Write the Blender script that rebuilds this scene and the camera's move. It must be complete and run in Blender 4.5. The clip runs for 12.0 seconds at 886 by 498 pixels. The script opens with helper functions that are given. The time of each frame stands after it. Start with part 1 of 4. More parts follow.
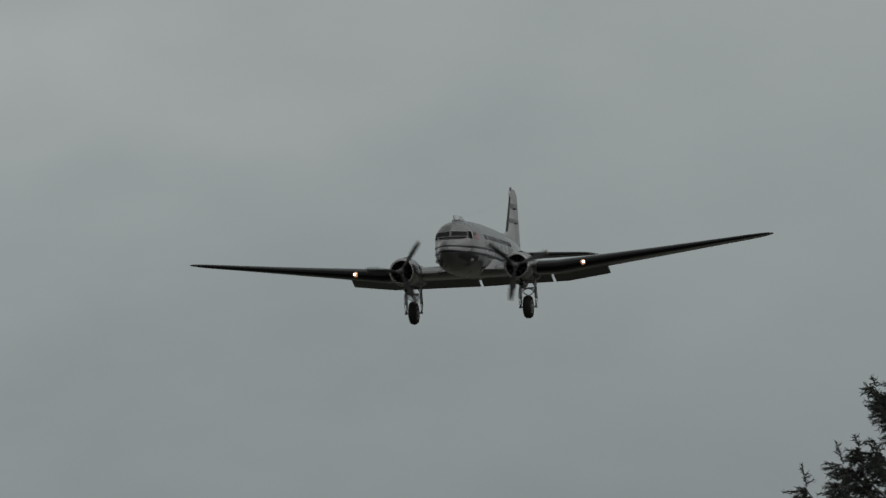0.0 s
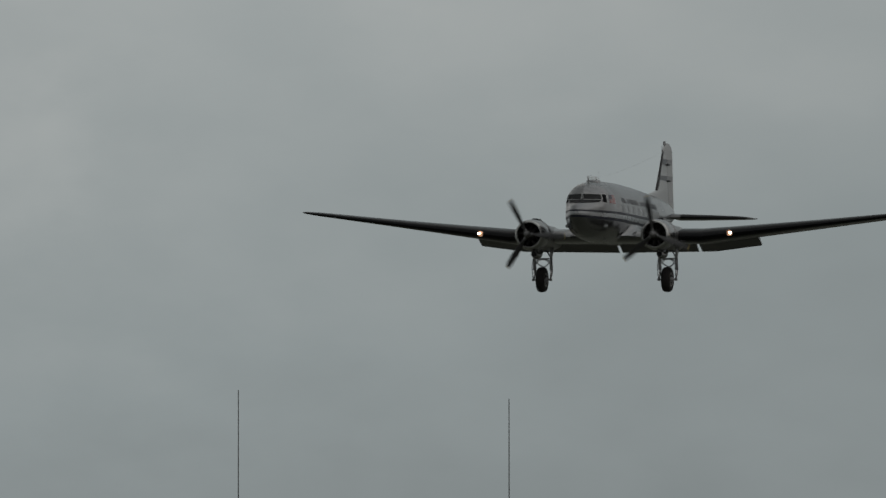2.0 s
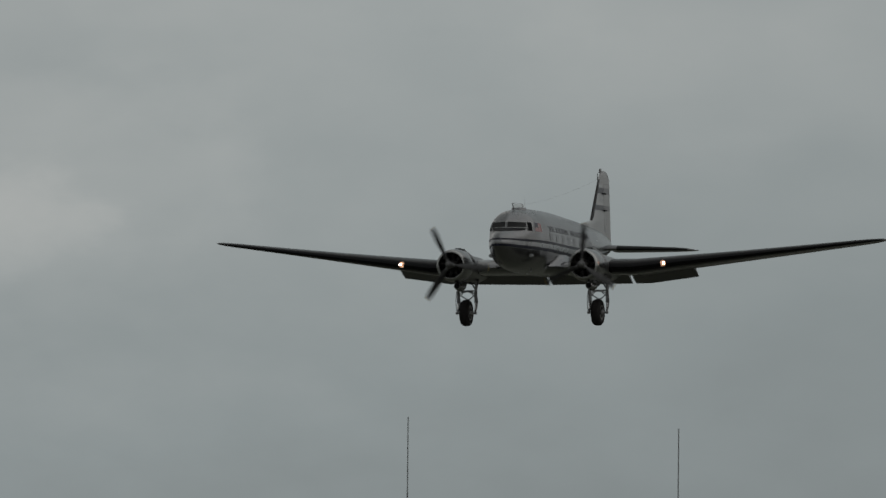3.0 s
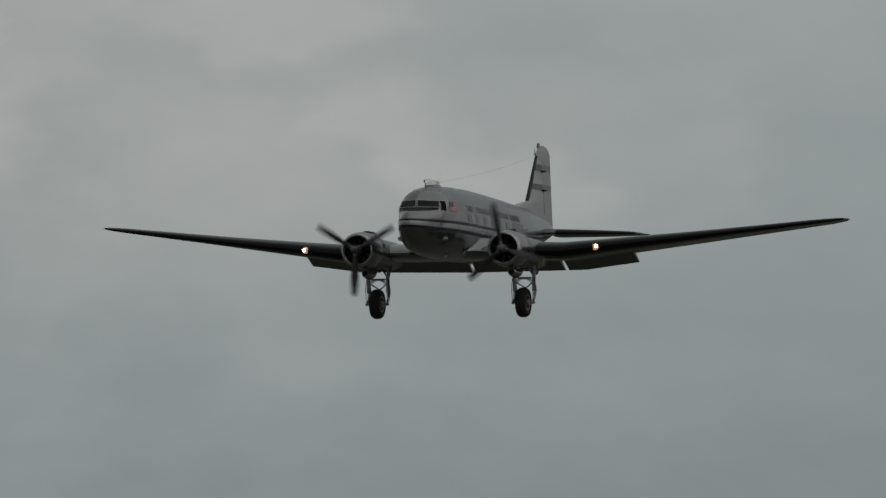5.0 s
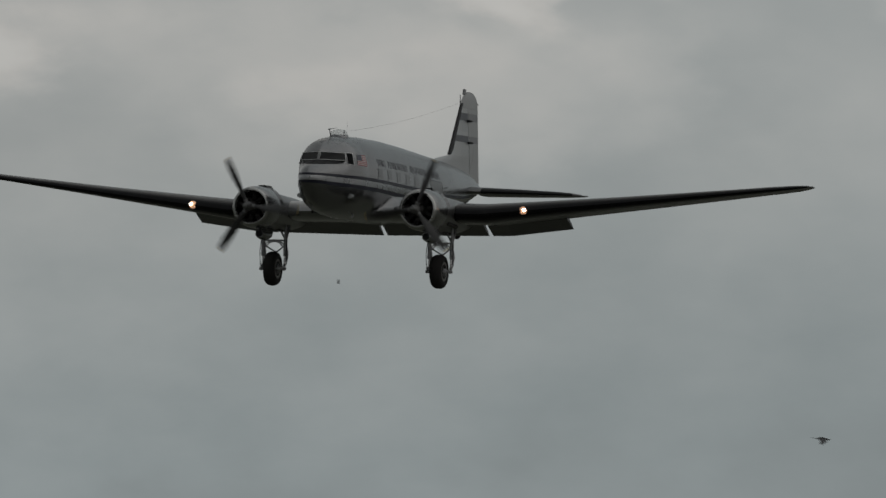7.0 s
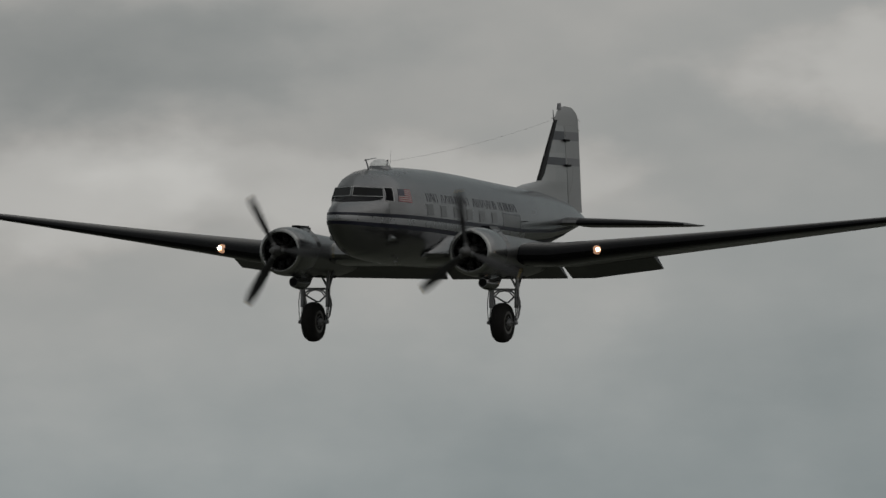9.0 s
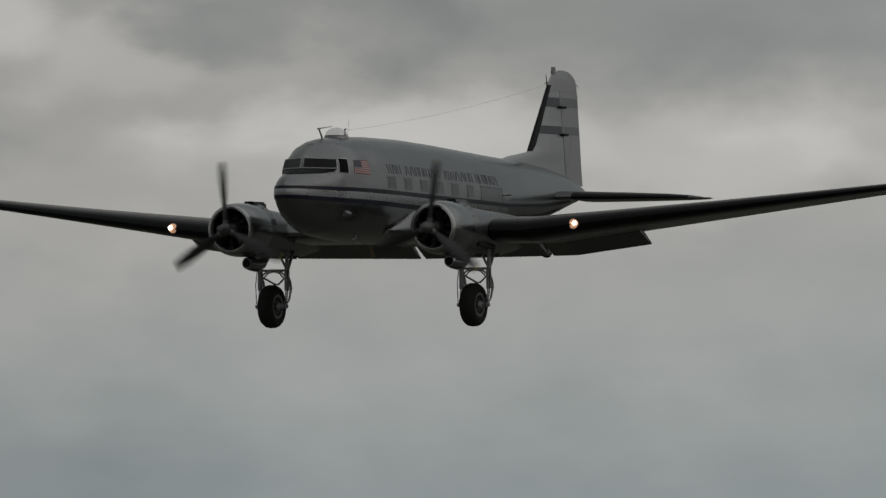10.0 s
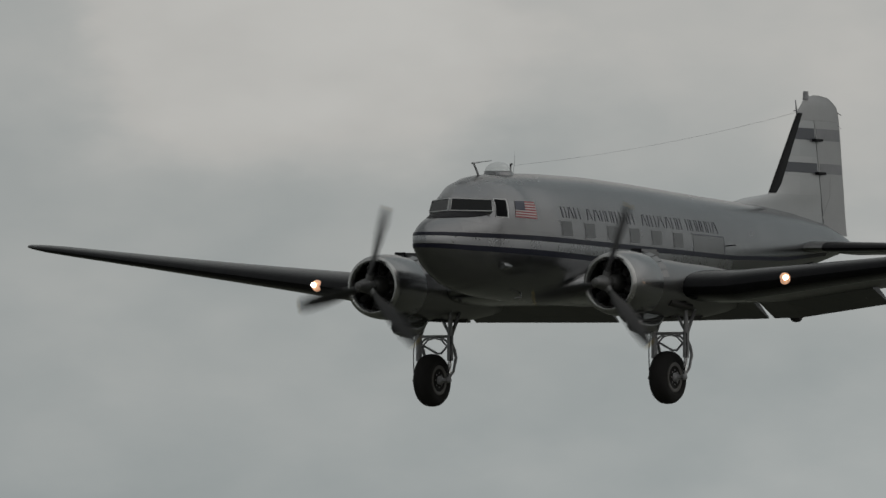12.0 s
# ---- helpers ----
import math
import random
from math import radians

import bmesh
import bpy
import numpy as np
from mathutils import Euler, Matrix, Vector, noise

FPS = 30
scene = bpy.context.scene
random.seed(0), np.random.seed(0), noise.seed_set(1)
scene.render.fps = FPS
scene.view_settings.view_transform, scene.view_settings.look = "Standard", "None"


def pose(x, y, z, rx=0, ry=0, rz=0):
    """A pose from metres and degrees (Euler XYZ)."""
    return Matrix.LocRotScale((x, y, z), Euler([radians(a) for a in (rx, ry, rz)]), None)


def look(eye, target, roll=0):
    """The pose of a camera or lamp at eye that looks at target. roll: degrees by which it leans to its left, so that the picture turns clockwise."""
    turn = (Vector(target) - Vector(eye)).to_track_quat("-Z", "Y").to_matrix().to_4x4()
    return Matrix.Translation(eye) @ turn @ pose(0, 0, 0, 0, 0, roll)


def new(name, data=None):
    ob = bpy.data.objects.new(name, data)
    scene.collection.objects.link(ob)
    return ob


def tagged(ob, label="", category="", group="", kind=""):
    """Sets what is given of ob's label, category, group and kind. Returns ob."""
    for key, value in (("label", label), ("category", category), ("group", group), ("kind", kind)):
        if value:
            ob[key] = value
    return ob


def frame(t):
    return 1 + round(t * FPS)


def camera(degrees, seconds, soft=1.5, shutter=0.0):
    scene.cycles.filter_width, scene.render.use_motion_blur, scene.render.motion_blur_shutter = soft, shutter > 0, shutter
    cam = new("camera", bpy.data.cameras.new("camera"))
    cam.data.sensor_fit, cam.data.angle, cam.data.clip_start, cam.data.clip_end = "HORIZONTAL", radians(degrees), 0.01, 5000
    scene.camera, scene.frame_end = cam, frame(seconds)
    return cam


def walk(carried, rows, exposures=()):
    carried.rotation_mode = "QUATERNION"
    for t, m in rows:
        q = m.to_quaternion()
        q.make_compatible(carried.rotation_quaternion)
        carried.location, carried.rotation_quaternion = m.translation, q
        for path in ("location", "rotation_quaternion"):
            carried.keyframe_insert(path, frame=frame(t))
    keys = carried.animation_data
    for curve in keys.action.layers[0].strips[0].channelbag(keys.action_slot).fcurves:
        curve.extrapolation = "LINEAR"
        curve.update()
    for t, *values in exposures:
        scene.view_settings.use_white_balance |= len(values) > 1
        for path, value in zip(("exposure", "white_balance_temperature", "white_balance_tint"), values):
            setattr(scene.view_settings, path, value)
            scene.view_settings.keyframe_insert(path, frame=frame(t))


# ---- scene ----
# ---- camera: hand-held on one spot, long lens, panning after the airliner ----
EYE_HEIGHT = 1.7
# seconds, azimuth to the right of the first mast, elevation, roll (degrees)
AIM = [
    (0, 2.3645, 2.1250, 1.048),
    (0.1, 2.2964, 2.1386, 0.806),
    (0.2, 2.2578, 2.1370, 0.565),
    (0.3, 2.1869, 2.0784, 0.323),
    (0.4, 2.1449, 2.0015, 0.082),
    (0.5, 2.1997, 1.9319, -0.160),
    (0.6, 2.2640, 1.9110, -0.216),
    (0.8, 2.2480, 1.9590, -0.328),
    (1, 2.1247, 1.9383, -0.440),
    (1.3, 0.9656, 1.9481, 0.280),
    (1.5, 0.9346, 1.9718, 0.194),
    (2, 0.6439, 2.0058, 0.147),
    (2.5, 0.6147, 1.9003, -0.163),
    (3, 0.1053, 2.0922, -0.444),
    (3.2, -0.0258, 2.1262, -0.287),
    (4.8, -1.2460, 2.0555, -0.048),
    (5, -1.4760, 2.0293, 0.053),
    (5.5, -1.6222, 2.0595, 0.394),
    (6, -1.9686, 1.9862, -0.034),
    (6.5, -2.6846, 1.8054, -0.263),
    (7, -3.5860, 1.8782, -0.485),
    (7.5, -4.3775, 1.9696, -0.489),
    (7.7, -4.7615, 1.9316, -0.064),
    (9.3, -7.5413, 1.9533, 0.361),
    (9.5, -7.9221, 1.9314, 0.386),
    (10, -9.0067, 1.8644, 0.444),
    (10.5, -10.3056, 2.0266, -0.069),
    (11, -11.5697, 1.9997, -0.420),
    (11.5, -13.5413, 1.9172, -0.184),
    (12, -15.2216, 1.9533, 0.197),
]


def aim(az, el, roll):
    return (pose(0, 0, EYE_HEIGHT) @ pose(0, 0, 0, 0, 0, -az) @ pose(0, 0, 0, el, 0, 0)
            @ pose(0, 0, 0, 0, roll, 0) @ pose(0, 0, 0, 90, 0, 0))


def toward(az, el, dist):
    """A place dist metres from the eye, by azimuth and elevation in degrees."""
    a, e = radians(az), radians(el)
    return Vector((dist * math.sin(a) * math.cos(e), dist * math.cos(a) * math.cos(e), EYE_HEIGHT + dist * math.sin(e)))


cam = camera(2.7816, 12.0, soft=1.4, shutter=0.12)
# the camera's own exposure drifts as brighter and darker cloud fills its view (stops)
EXPOSURE = [(0, 0.02), (3, -0.05), (5, -0.14), (7.5, -0.22), (9.3, -0.30), (10.2, -0.30), (11, -0.11), (11.5, 0.02), (12, 0.17)]
walk(cam, [(t, aim(a, e, r)) for t, a, e, r in AIM], EXPOSURE)

# ---- sky and light: a closed layer of grey cloud ----
SKY_GAIN = 1.0
world = bpy.data.worlds.new("overcast_sky")
scene.world = world
world.use_nodes = True
wn, wl = world.node_tree.nodes, world.node_tree.links
wn.clear()


def wmath(op, a, b=None, clamp=False):
    n = wn.new("ShaderNodeMath")
    n.operation, n.use_clamp = op, clamp
    for i, v in enumerate((a, b)):
        if v is None:
            continue
        if isinstance(v, (int, float)):
            n.inputs[i].default_value = v
        else:
            wl.new(v, n.inputs[i])
    return n.outputs[0]


coord = wn.new("ShaderNodeTexCoord")
split = wn.new("ShaderNodeSeparateXYZ")
wl.new(coord.outputs["Generated"], split.inputs[0])
az = wmath("MULTIPLY", wmath("ARCTAN2", split.outputs[0], split.outputs[1]), 57.29578)
el = wmath("MULTIPLY", wmath("ARCSINE", split.outputs[2]), 57.29578)
flat = wn.new("ShaderNodeCombineXYZ")
wl.new(az, flat.inputs[0])
wl.new(wmath("MULTIPLY", el, 1.7), flat.inputs[1])


def cloud_noise(scale, detail, shift):
    n = wn.new("ShaderNodeTexNoise")
    n.inputs["Scale"].default_value, n.inputs["Detail"].default_value = scale, detail
    n.inputs["Roughness"].default_value = 0.5
    off = wn.new("ShaderNodeVectorMath")
    off.operation = "ADD"
    off.inputs[1].default_value = (shift, shift * 0.7, 0)
    wl.new(flat.outputs[0], off.inputs[0])
    wl.new(off.outputs[0], n.inputs["Vector"])
    return wmath("SUBTRACT", n.outputs[0], 0.5)


big = cloud_noise(0.45, 3.0, 3.1)
small = cloud_noise(1.6, 6.0, 11.0)
fine = cloud_noise(4.2, 6.0, 57.0)
broken = wmath("SUBTRACT", 0.6, wmath("MULTIPLY", az, 0.1), clamp=True)
small, fine = wmath("MULTIPLY", small, broken), wmath("MULTIPLY", fine, broken)
wob_a, wob_e = cloud_noise(1.5, 7.0, 23.0), cloud_noise(1.8, 7.0, 41.0)
az_w = wmath("ADD", az, wmath("MULTIPLY", wob_a, 1.6))
el_w = wmath("ADD", el, wmath("MULTIPLY", wob_e, 0.42))

# cloud banks and thinner, warmer places in the layer: azimuth, elevation, their half widths, brightness
BANKS = [
    (-5.35, 2.52, 0.68, 0.15, 0.115), (-3.34, 2.76, 0.30, 0.16, 0.130), (-4.05, 2.55, 0.50, 0.14, 0.025), (-3.40, 2.38, 0.60, 0.26, 0.055), (-9.15, 2.20, 0.60, 0.15, 0.125),
    (-7.2, 2.19, 0.80, 0.13, 0.070), (-8.4, 2.59, 1.25, 0.21, -0.085), (-10.05, 2.45, 0.36, 0.14, 0.060), (-10.7, 2.64, 0.42, 0.20, 0.120), (-9.35, 2.15, 0.60, 0.17, 0.035), (-9.7, 1.60, 1.00, 0.40, 0.035), (-10.6, 1.75, 0.70, 0.45, 0.035), (-12.9, 1.35, 0.50, 0.35, -0.015),
    (-8.15, 2.14, 0.55, 0.18, 0.105), (-9.35, 2.62, 0.45, 0.19, -0.062), (-9.9, 2.72, 0.5, 0.12, -0.045), (-10.5, 2.17, 0.35, 0.12, -0.040), (-12.9, 2.61, 0.60, 0.20, -0.060), (-14.6, 1.95, 0.80, 0.90, -0.022),
    (-15.65, 2.63, 0.80, 0.42, 0.105), (-2.1, 2.80, 0.45, 0.15, 0.040), (-13.2, 2.18, 0.90, 0.35, 0.035), (-7.6, 1.70, 1.10, 0.45, 0.042), (-3.9, 2.40, 0.7, 0.35, 0.040),
    (-1.1, 2.33, 0.60, 0.28, 0.030), (-2.0, 2.28, 0.7, 0.25, 0.022), (1.6, 2.73, 1.2, 0.3, 0.02),
    (-14.6, 1.50, 2.20, 0.60, 0.040), (-14.3, 2.55, 0.70, 0.35, 0.050), (-1.9, 2.00, 0.90, 0.40, 0.022), (-1.42, 2.30, 0.34, 0.24, 0.030), (-11.15, 2.50, 0.36, 0.22, 0.045), (-10.0, 2.05, 0.5, 0.2, 0.03), (-6.9, 1.95, 0.65, 0.32, 0.035), (-10.2, 1.30, 0.8, 0.4, -0.025),
]
banks = None
for a0, e0, wa, we, amp in BANKS:
    qa = wmath("POWER", wmath("ABSOLUTE", wmath("DIVIDE", wmath("SUBTRACT", az_w, a0), wa)), 2.0)
    qe = wmath("POWER", wmath("ABSOLUTE", wmath("DIVIDE", wmath("SUBTRACT", el_w, e0), we)), 2.0)
    g = wmath("MULTIPLY", wmath("EXPONENT", wmath("MULTIPLY", wmath("POWER", wmath("ADD", qa, qe), 2.6), -1.0)), amp)
    banks = g if banks is None else wmath("ADD", banks, g)

# the layer is lighter higher up; the air near the horizon is duller
low = wmath("MULTIPLY", wmath("SUBTRACT", el, 1.0), 0.052)
low = wmath("MINIMUM", wmath("MAXIMUM", low, -0.03), 0.095)
high = wmath("MULTIPLY", wmath("MAXIMUM", split.outputs[2], 0.0), -0.03)
# the hidden sun stands behind the layer to the east and south-east: that side is brighter
sunward = wmath("ADD", wmath("MULTIPLY", split.outputs[0], 0.95), wmath("MULTIPLY", split.outputs[1], -0.30))
high = wmath("ADD", high, wmath("MULTIPLY", wmath("MAXIMUM", sunward, 0.0), 0.24))
west = wmath("MULTIPLY", wmath("MINIMUM", wmath("MAXIMUM", wmath("MULTIPLY", az, -1.0), 0.0), 16.0), 0.0042)
level = wmath("ADD", wmath("ADD", wmath("ADD", 0.236, low), wmath("ADD", high, west)),
              wmath("ADD", wmath("ADD", wmath("MULTIPLY", big, 0.10), wmath("MULTIPLY", fine, 0.028)), wmath("ADD", wmath("MULTIPLY", small, 0.11), banks)))
level = wmath("MAXIMUM", level, 0.05)


def ramp_to(start, end, gain):
    """Rises evenly from 0 to gain between two azimuths, going west."""
    return wmath("MULTIPLY", wmath("DIVIDE", wmath("SUBTRACT", start, az), start - end, clamp=True), gain)


# the layer itself is thinner to the west and thicker again beyond
thin = wmath("ADD", wmath("ADD", ramp_to(2.0, -1.5, 0.15), ramp_to(-1.5, -7.4, 0.17)),
             wmath("ADD", ramp_to(-9.6, -12.6, -0.29), ramp_to(-12.8, -16.0, -0.24)))
shown = wmath("MULTIPLY", level, wmath("POWER", 2.0, thin))
side_warm = wmath("MULTIPLY", wmath("MULTIPLY", wmath("SUBTRACT", 0.0, az), 0.18, clamp=True), 0.46)
thin_warm = wmath("MULTIPLY", wmath("SUBTRACT", 1.0, wmath("DIVIDE", wmath("ABSOLUTE", wmath("ADD", az, 9.3)), 3.5), clamp=True), 0.35)
cool_low = wmath("MULTIPLY", wmath("SUBTRACT", el, 1.02), 0.85, clamp=True)
far_cool = wmath("MULTIPLY", wmath("MULTIPLY", wmath("ADD", az, 12.0), -0.25, clamp=True), 0.30)
side_warm = wmath("SUBTRACT", side_warm, far_cool)
warm = wmath("ADD", wmath("MULTIPLY", wmath("ADD", side_warm, thin_warm), cool_low), wmath("MULTIPLY", wmath("SUBTRACT", level, 0.275), 4.5), clamp=True)
tint = wn.new("ShaderNodeMix")
tint.data_type = "RGBA"
wl.new(warm, tint.inputs[0])
tint.inputs[6].default_value, tint.inputs[7].default_value = (0.915, 1.03, 1.05, 1), (1.012, 1.0, 0.958, 1)
grey = wn.new("ShaderNodeVectorMath")
grey.operation = "SCALE"
wl.new(tint.outputs[2], grey.inputs[0])
wl.new(wmath("MULTIPLY", shown, SKY_GAIN), grey.inputs["Scale"])
cloud_bg = wn.new("ShaderNodeBackground")
wl.new(grey.outputs[0], cloud_bg.inputs[0])
clear_sky = wn.new("ShaderNodeTexSky")
clear_sky.sky_type, clear_sky.sun_disc = "NISHITA", False
clear_sky.sun_elevation, clear_sky.sun_rotation = radians(60), radians(79)
sky_bg = wn.new("ShaderNodeBackground")
sky_bg.inputs[1].default_value = 0.05
wl.new(clear_sky.outputs[0], sky_bg.inputs[0])
cover = wn.new("ShaderNodeMixShader")
cover.inputs[0].default_value = 0.97
wl.new(sky_bg.outputs[0], cover.inputs[1])
wl.new(cloud_bg.outputs[0], cover.inputs[2])
w_out = wn.new("ShaderNodeOutputWorld")
wl.new(cover.outputs[0], w_out.inputs[0])

sun = new("sun", bpy.data.lights.new("sun", "SUN"))
sun.data.energy, sun.data.angle, sun.data.color = 0.40, radians(90), (1.0, 0.98, 0.95)
sun.matrix_world = look((500, 100, 900), (0, 0, 0))


# ---- materials ----
def material(name, color, rough=0.5, metal=0.0, vary=0.15, scale=3.0, bump=0.0, spots=0.0, coat=0.0, stretch=(1, 1, 1), rough_vary=0.15):
    m = bpy.data.materials.new(name)
    m.use_nodes = True
    n, l = m.node_tree.nodes, m.node_tree.links
    b = n["Principled BSDF"]
    b.inputs["Roughness"].default_value, b.inputs["Metallic"].default_value = rough, metal
    b.inputs["Coat Weight"].default_value = coat
    tc = n.new("ShaderNodeTexCoord")
    mp = n.new("ShaderNodeMapping")
    mp.inputs["Scale"].default_value = stretch
    l.new(tc.outputs["Object"], mp.inputs[0])
    a, c = n.new("ShaderNodeTexNoise"), n.new("ShaderNodeTexNoise")
    a.inputs["Scale"].default_value, c.inputs["Scale"].default_value = scale, scale * 9
    a.inputs["Detail"].default_value, c.inputs["Detail"].default_value = 4, 5
    for t in (a, c):
        l.new(mp.outputs[0], t.inputs["Vector"])
    mx = n.new("ShaderNodeMath")
    mx.operation = "MULTIPLY_ADD"
    l.new(c.outputs[0], mx.inputs[0])
    mx.inputs[1].default_value = 0.45
    l.new(a.outputs[0], mx.inputs[2])
    ramp = n.new("ShaderNodeValToRGB")
    lo, hi = [max(0, x * (1 - vary)) for x in color], [min(1, x * (1 + vary)) for x in color]
    ramp.color_ramp.elements[0].position, ramp.color_ramp.elements[1].position = 0.45, 1.0
    ramp.color_ramp.elements[0].color, ramp.color_ramp.elements[1].color = (*lo, 1), (*hi, 1)
    l.new(mx.outputs[0], ramp.inputs[0])
    l.new(ramp.outputs[0], b.inputs["Base Color"])
    rr = n.new("ShaderNodeMapRange")
    rr.inputs["From Min"].default_value, rr.inputs["From Max"].default_value = 0.4, 1.0
    rr.inputs["To Min"].default_value, rr.inputs["To Max"].default_value = rough * (1 - rough_vary), min(1, rough * (1 + rough_vary))
    l.new(mx.outputs[0], rr.inputs[0])
    l.new(rr.outputs[0], b.inputs["Roughness"])
    if bump:
        bp = n.new("ShaderNodeBump")
        bp.inputs["Strength"].default_value, bp.inputs["Distance"].default_value = bump, 0.02
        l.new(mx.outputs[0], bp.inputs["Height"])
        l.new(bp.outputs[0], b.inputs["Normal"])
    return m


def skin_material(name, color, rough, metal, line=0.55):
    """Riveted sheet metal: lapped panels with dark seams and slightly differing sheets."""
    m = material(name, color, rough, metal, 0.08, 0.6, 0.0, stretch=(0.5, 1, 1), rough_vary=0.18)
    n, l = m.node_tree.nodes, m.node_tree.links
    b = n["Principled BSDF"]
    src = b.inputs["Base Color"].links[0].from_socket
    tc = n.new("ShaderNodeTexCoord")
    sep, comb = n.new("ShaderNodeSeparateXYZ"), n.new("ShaderNodeCombineXYZ")
    l.new(tc.outputs["Object"], sep.inputs[0])
    l.new(sep.outputs[0], comb.inputs[0])
    add = n.new("ShaderNodeMath")
    l.new(sep.outputs[2], add.inputs[0])
    yk = n.new("ShaderNodeMath")
    yk.operation = "MULTIPLY"
    l.new(sep.outputs[1], yk.inputs[0])
    yk.inputs[1].default_value = 0.31
    l.new(yk.outputs[0], add.inputs[1])
    l.new(add.outputs[0], comb.inputs[1])
    br = n.new("ShaderNodeTexBrick")
    br.inputs["Scale"].default_value, br.inputs["Mortar Size"].default_value = 1.0, 0.006
    br.inputs["Brick Width"].default_value, br.inputs["Row Height"].default_value = 1.15, 0.42
    br.inputs["Color1"].default_value, br.inputs["Color2"].default_value = (1, 1, 1, 1), (0.86, 0.87, 0.88, 1)
    br.inputs["Mortar"].default_value = (line, line, line, 1)
    l.new(comb.outputs[0], br.inputs["Vector"])
    mul = n.new("ShaderNodeMix")
    mul.data_type, mul.blend_type = "RGBA", "MULTIPLY"
    mul.inputs[0].default_value = 1.0
    l.new(src, mul.inputs[6])
    l.new(br.outputs[0], mul.inputs[7])
    l.new(mul.outputs[2], b.inputs["Base Color"])
    return m


def glow_material(name, color, strength):
    m = bpy.data.materials.new(name)
    m.use_nodes = True
    b = m.node_tree.nodes["Principled BSDF"]
    b.inputs["Base Color"].default_value = (*color, 1)
    b.inputs["Emission Color"].default_value, b.inputs["Emission Strength"].default_value = (*color, 1), strength
    return m


SKIN = skin_material("painted_aluminium_skin", (0.212, 0.213, 0.217), 0.25, 0.94, 0.82)
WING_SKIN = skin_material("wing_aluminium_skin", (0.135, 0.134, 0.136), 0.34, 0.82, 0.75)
# paler than SKIN: brighter sky mirrored in the fin is put into its colour
FIN_SKIN = skin_material("sky_lit_fin_skin", (0.43, 0.432, 0.435), 0.38, 0.75, 0.87)
# darker than SKIN: surroundings mirrored in the aft hull, painted as base colour
REFLECTED_DARK = material("door_reflection_skin", (0.165, 0.167, 0.17), 0.36, 0.9, 0.12, 0.9, 0.0)
FABRIC = material("doped_silver_fabric", (0.35, 0.35, 0.355), 0.42, 0.6, 0.08, 1.5, 0.08)
COWL = material("polished_cowl_aluminium", (0.225, 0.227, 0.23), 0.22, 0.93, 0.07, 0.9, 0.0, rough_vary=0.12)
NACELLE = material("dull_nacelle_aluminium", (0.175, 0.175, 0.177), 0.32, 0.88, 0.10, 0.9, 0.0, rough_vary=0.15)
LIP = material("bright_cowl_lip", (0.37, 0.37, 0.365), 0.25, 0.85, 0.1, 3.0)
NAVY = material("navy_stripe_paint", (0.009, 0.010, 0.020), 0.38, 0.0, 0.2, 2.0)
NAVY.node_tree.nodes["Principled BSDF"].inputs["Specular IOR Level"].default_value = 0.22
PALE = material("pale_stripe_paint", (0.275, 0.28, 0.29), 0.28, 0.85, 0.08, 2.0)
STRIPE = material("slate_band_paint", (0.06, 0.063, 0.075), 0.4, 0.1, 0.15, 2.0)
FADED = material("faded_slate_band_paint", (0.20, 0.203, 0.213), 0.5, 0.1, 0.2, 2.0)
BOOT = material("black_rubber_boot", (0.009, 0.009, 0.010), 0.22, 0.0, 0.2, 4.0)
BOOT.node_tree.nodes["Principled BSDF"].inputs["Specular IOR Level"].default_value = 0.07
GLARE = material("matt_black_glare_paint", (0.013, 0.013, 0.015), 0.75, 0.0, 0.2, 4.0)
GLARE.node_tree.nodes["Principled BSDF"].inputs["Specular IOR Level"].default_value = 0.2
TYRE = material("black_tyre_rubber", (0.014, 0.013, 0.013), 0.8, 0.0, 0.3, 8.0, 0.2)
TYRE.node_tree.nodes["Principled BSDF"].inputs["Specular IOR Level"].default_value = 0.25
STEEL = material("grey_gear_steel", (0.25, 0.25, 0.26), 0.5, 0.15, 0.2, 6.0)
BRIGHT_STEEL = material("bright_oleo_steel", (0.62, 0.62, 0.62), 0.25, 0.9, 0.1, 6.0)
RIM = material("painted_wheel_rim", (0.11, 0.105, 0.10), 0.5, 0.3, 0.2, 6.0)
ENGINE = material("oily_engine_metal", (0.030, 0.029, 0.028), 0.5, 0.3, 0.35, 6.0)
WELL = material("dark_wheel_well", (0.045, 0.044, 0.043), 0.8, 0.0, 0.3, 4.0)
BLADE = material("dull_black_blade_paint", (0.030, 0.030, 0.031), 0.5, 0.2, 0.2, 4.0)
TIP_YELLOW = material("yellow_blade_tip_paint", (0.20, 0.15, 0.05), 0.5, 0.0, 0.15, 4.0)
HUB_METAL = material("grey_propeller_hub", (0.11, 0.11, 0.11), 0.45, 0.4, 0.15, 6.0)
FRAME_METAL = material("bare_window_frame", (0.40, 0.405, 0.41), 0.35, 0.6, 0.1, 6.0)
OPENING = material("dark_cockpit_interior", (0.006, 0.006, 0.007), 0.9, 0.0, 0.2, 4.0)
OPENING.node_tree.nodes["Principled BSDF"].inputs["Specular IOR Level"].default_value = 0.1
CABIN_PANE = material("grey_cabin_window_pane", (0.060, 0.063, 0.066), 0.12, 0.0, 0.2, 2.0)
LETTER = material("dark_lettering_paint", (0.075, 0.076, 0.088), 0.4, 0.5, 0.15, 4.0)
FLAG_RED = material("faded_red_paint", (0.25, 0.035, 0.045), 0.5, 0.0, 0.1, 4.0)
FLAG_WHITE = material("white_flag_paint", (0.44, 0.43, 0.42), 0.5, 0.0, 0.06, 4.0)
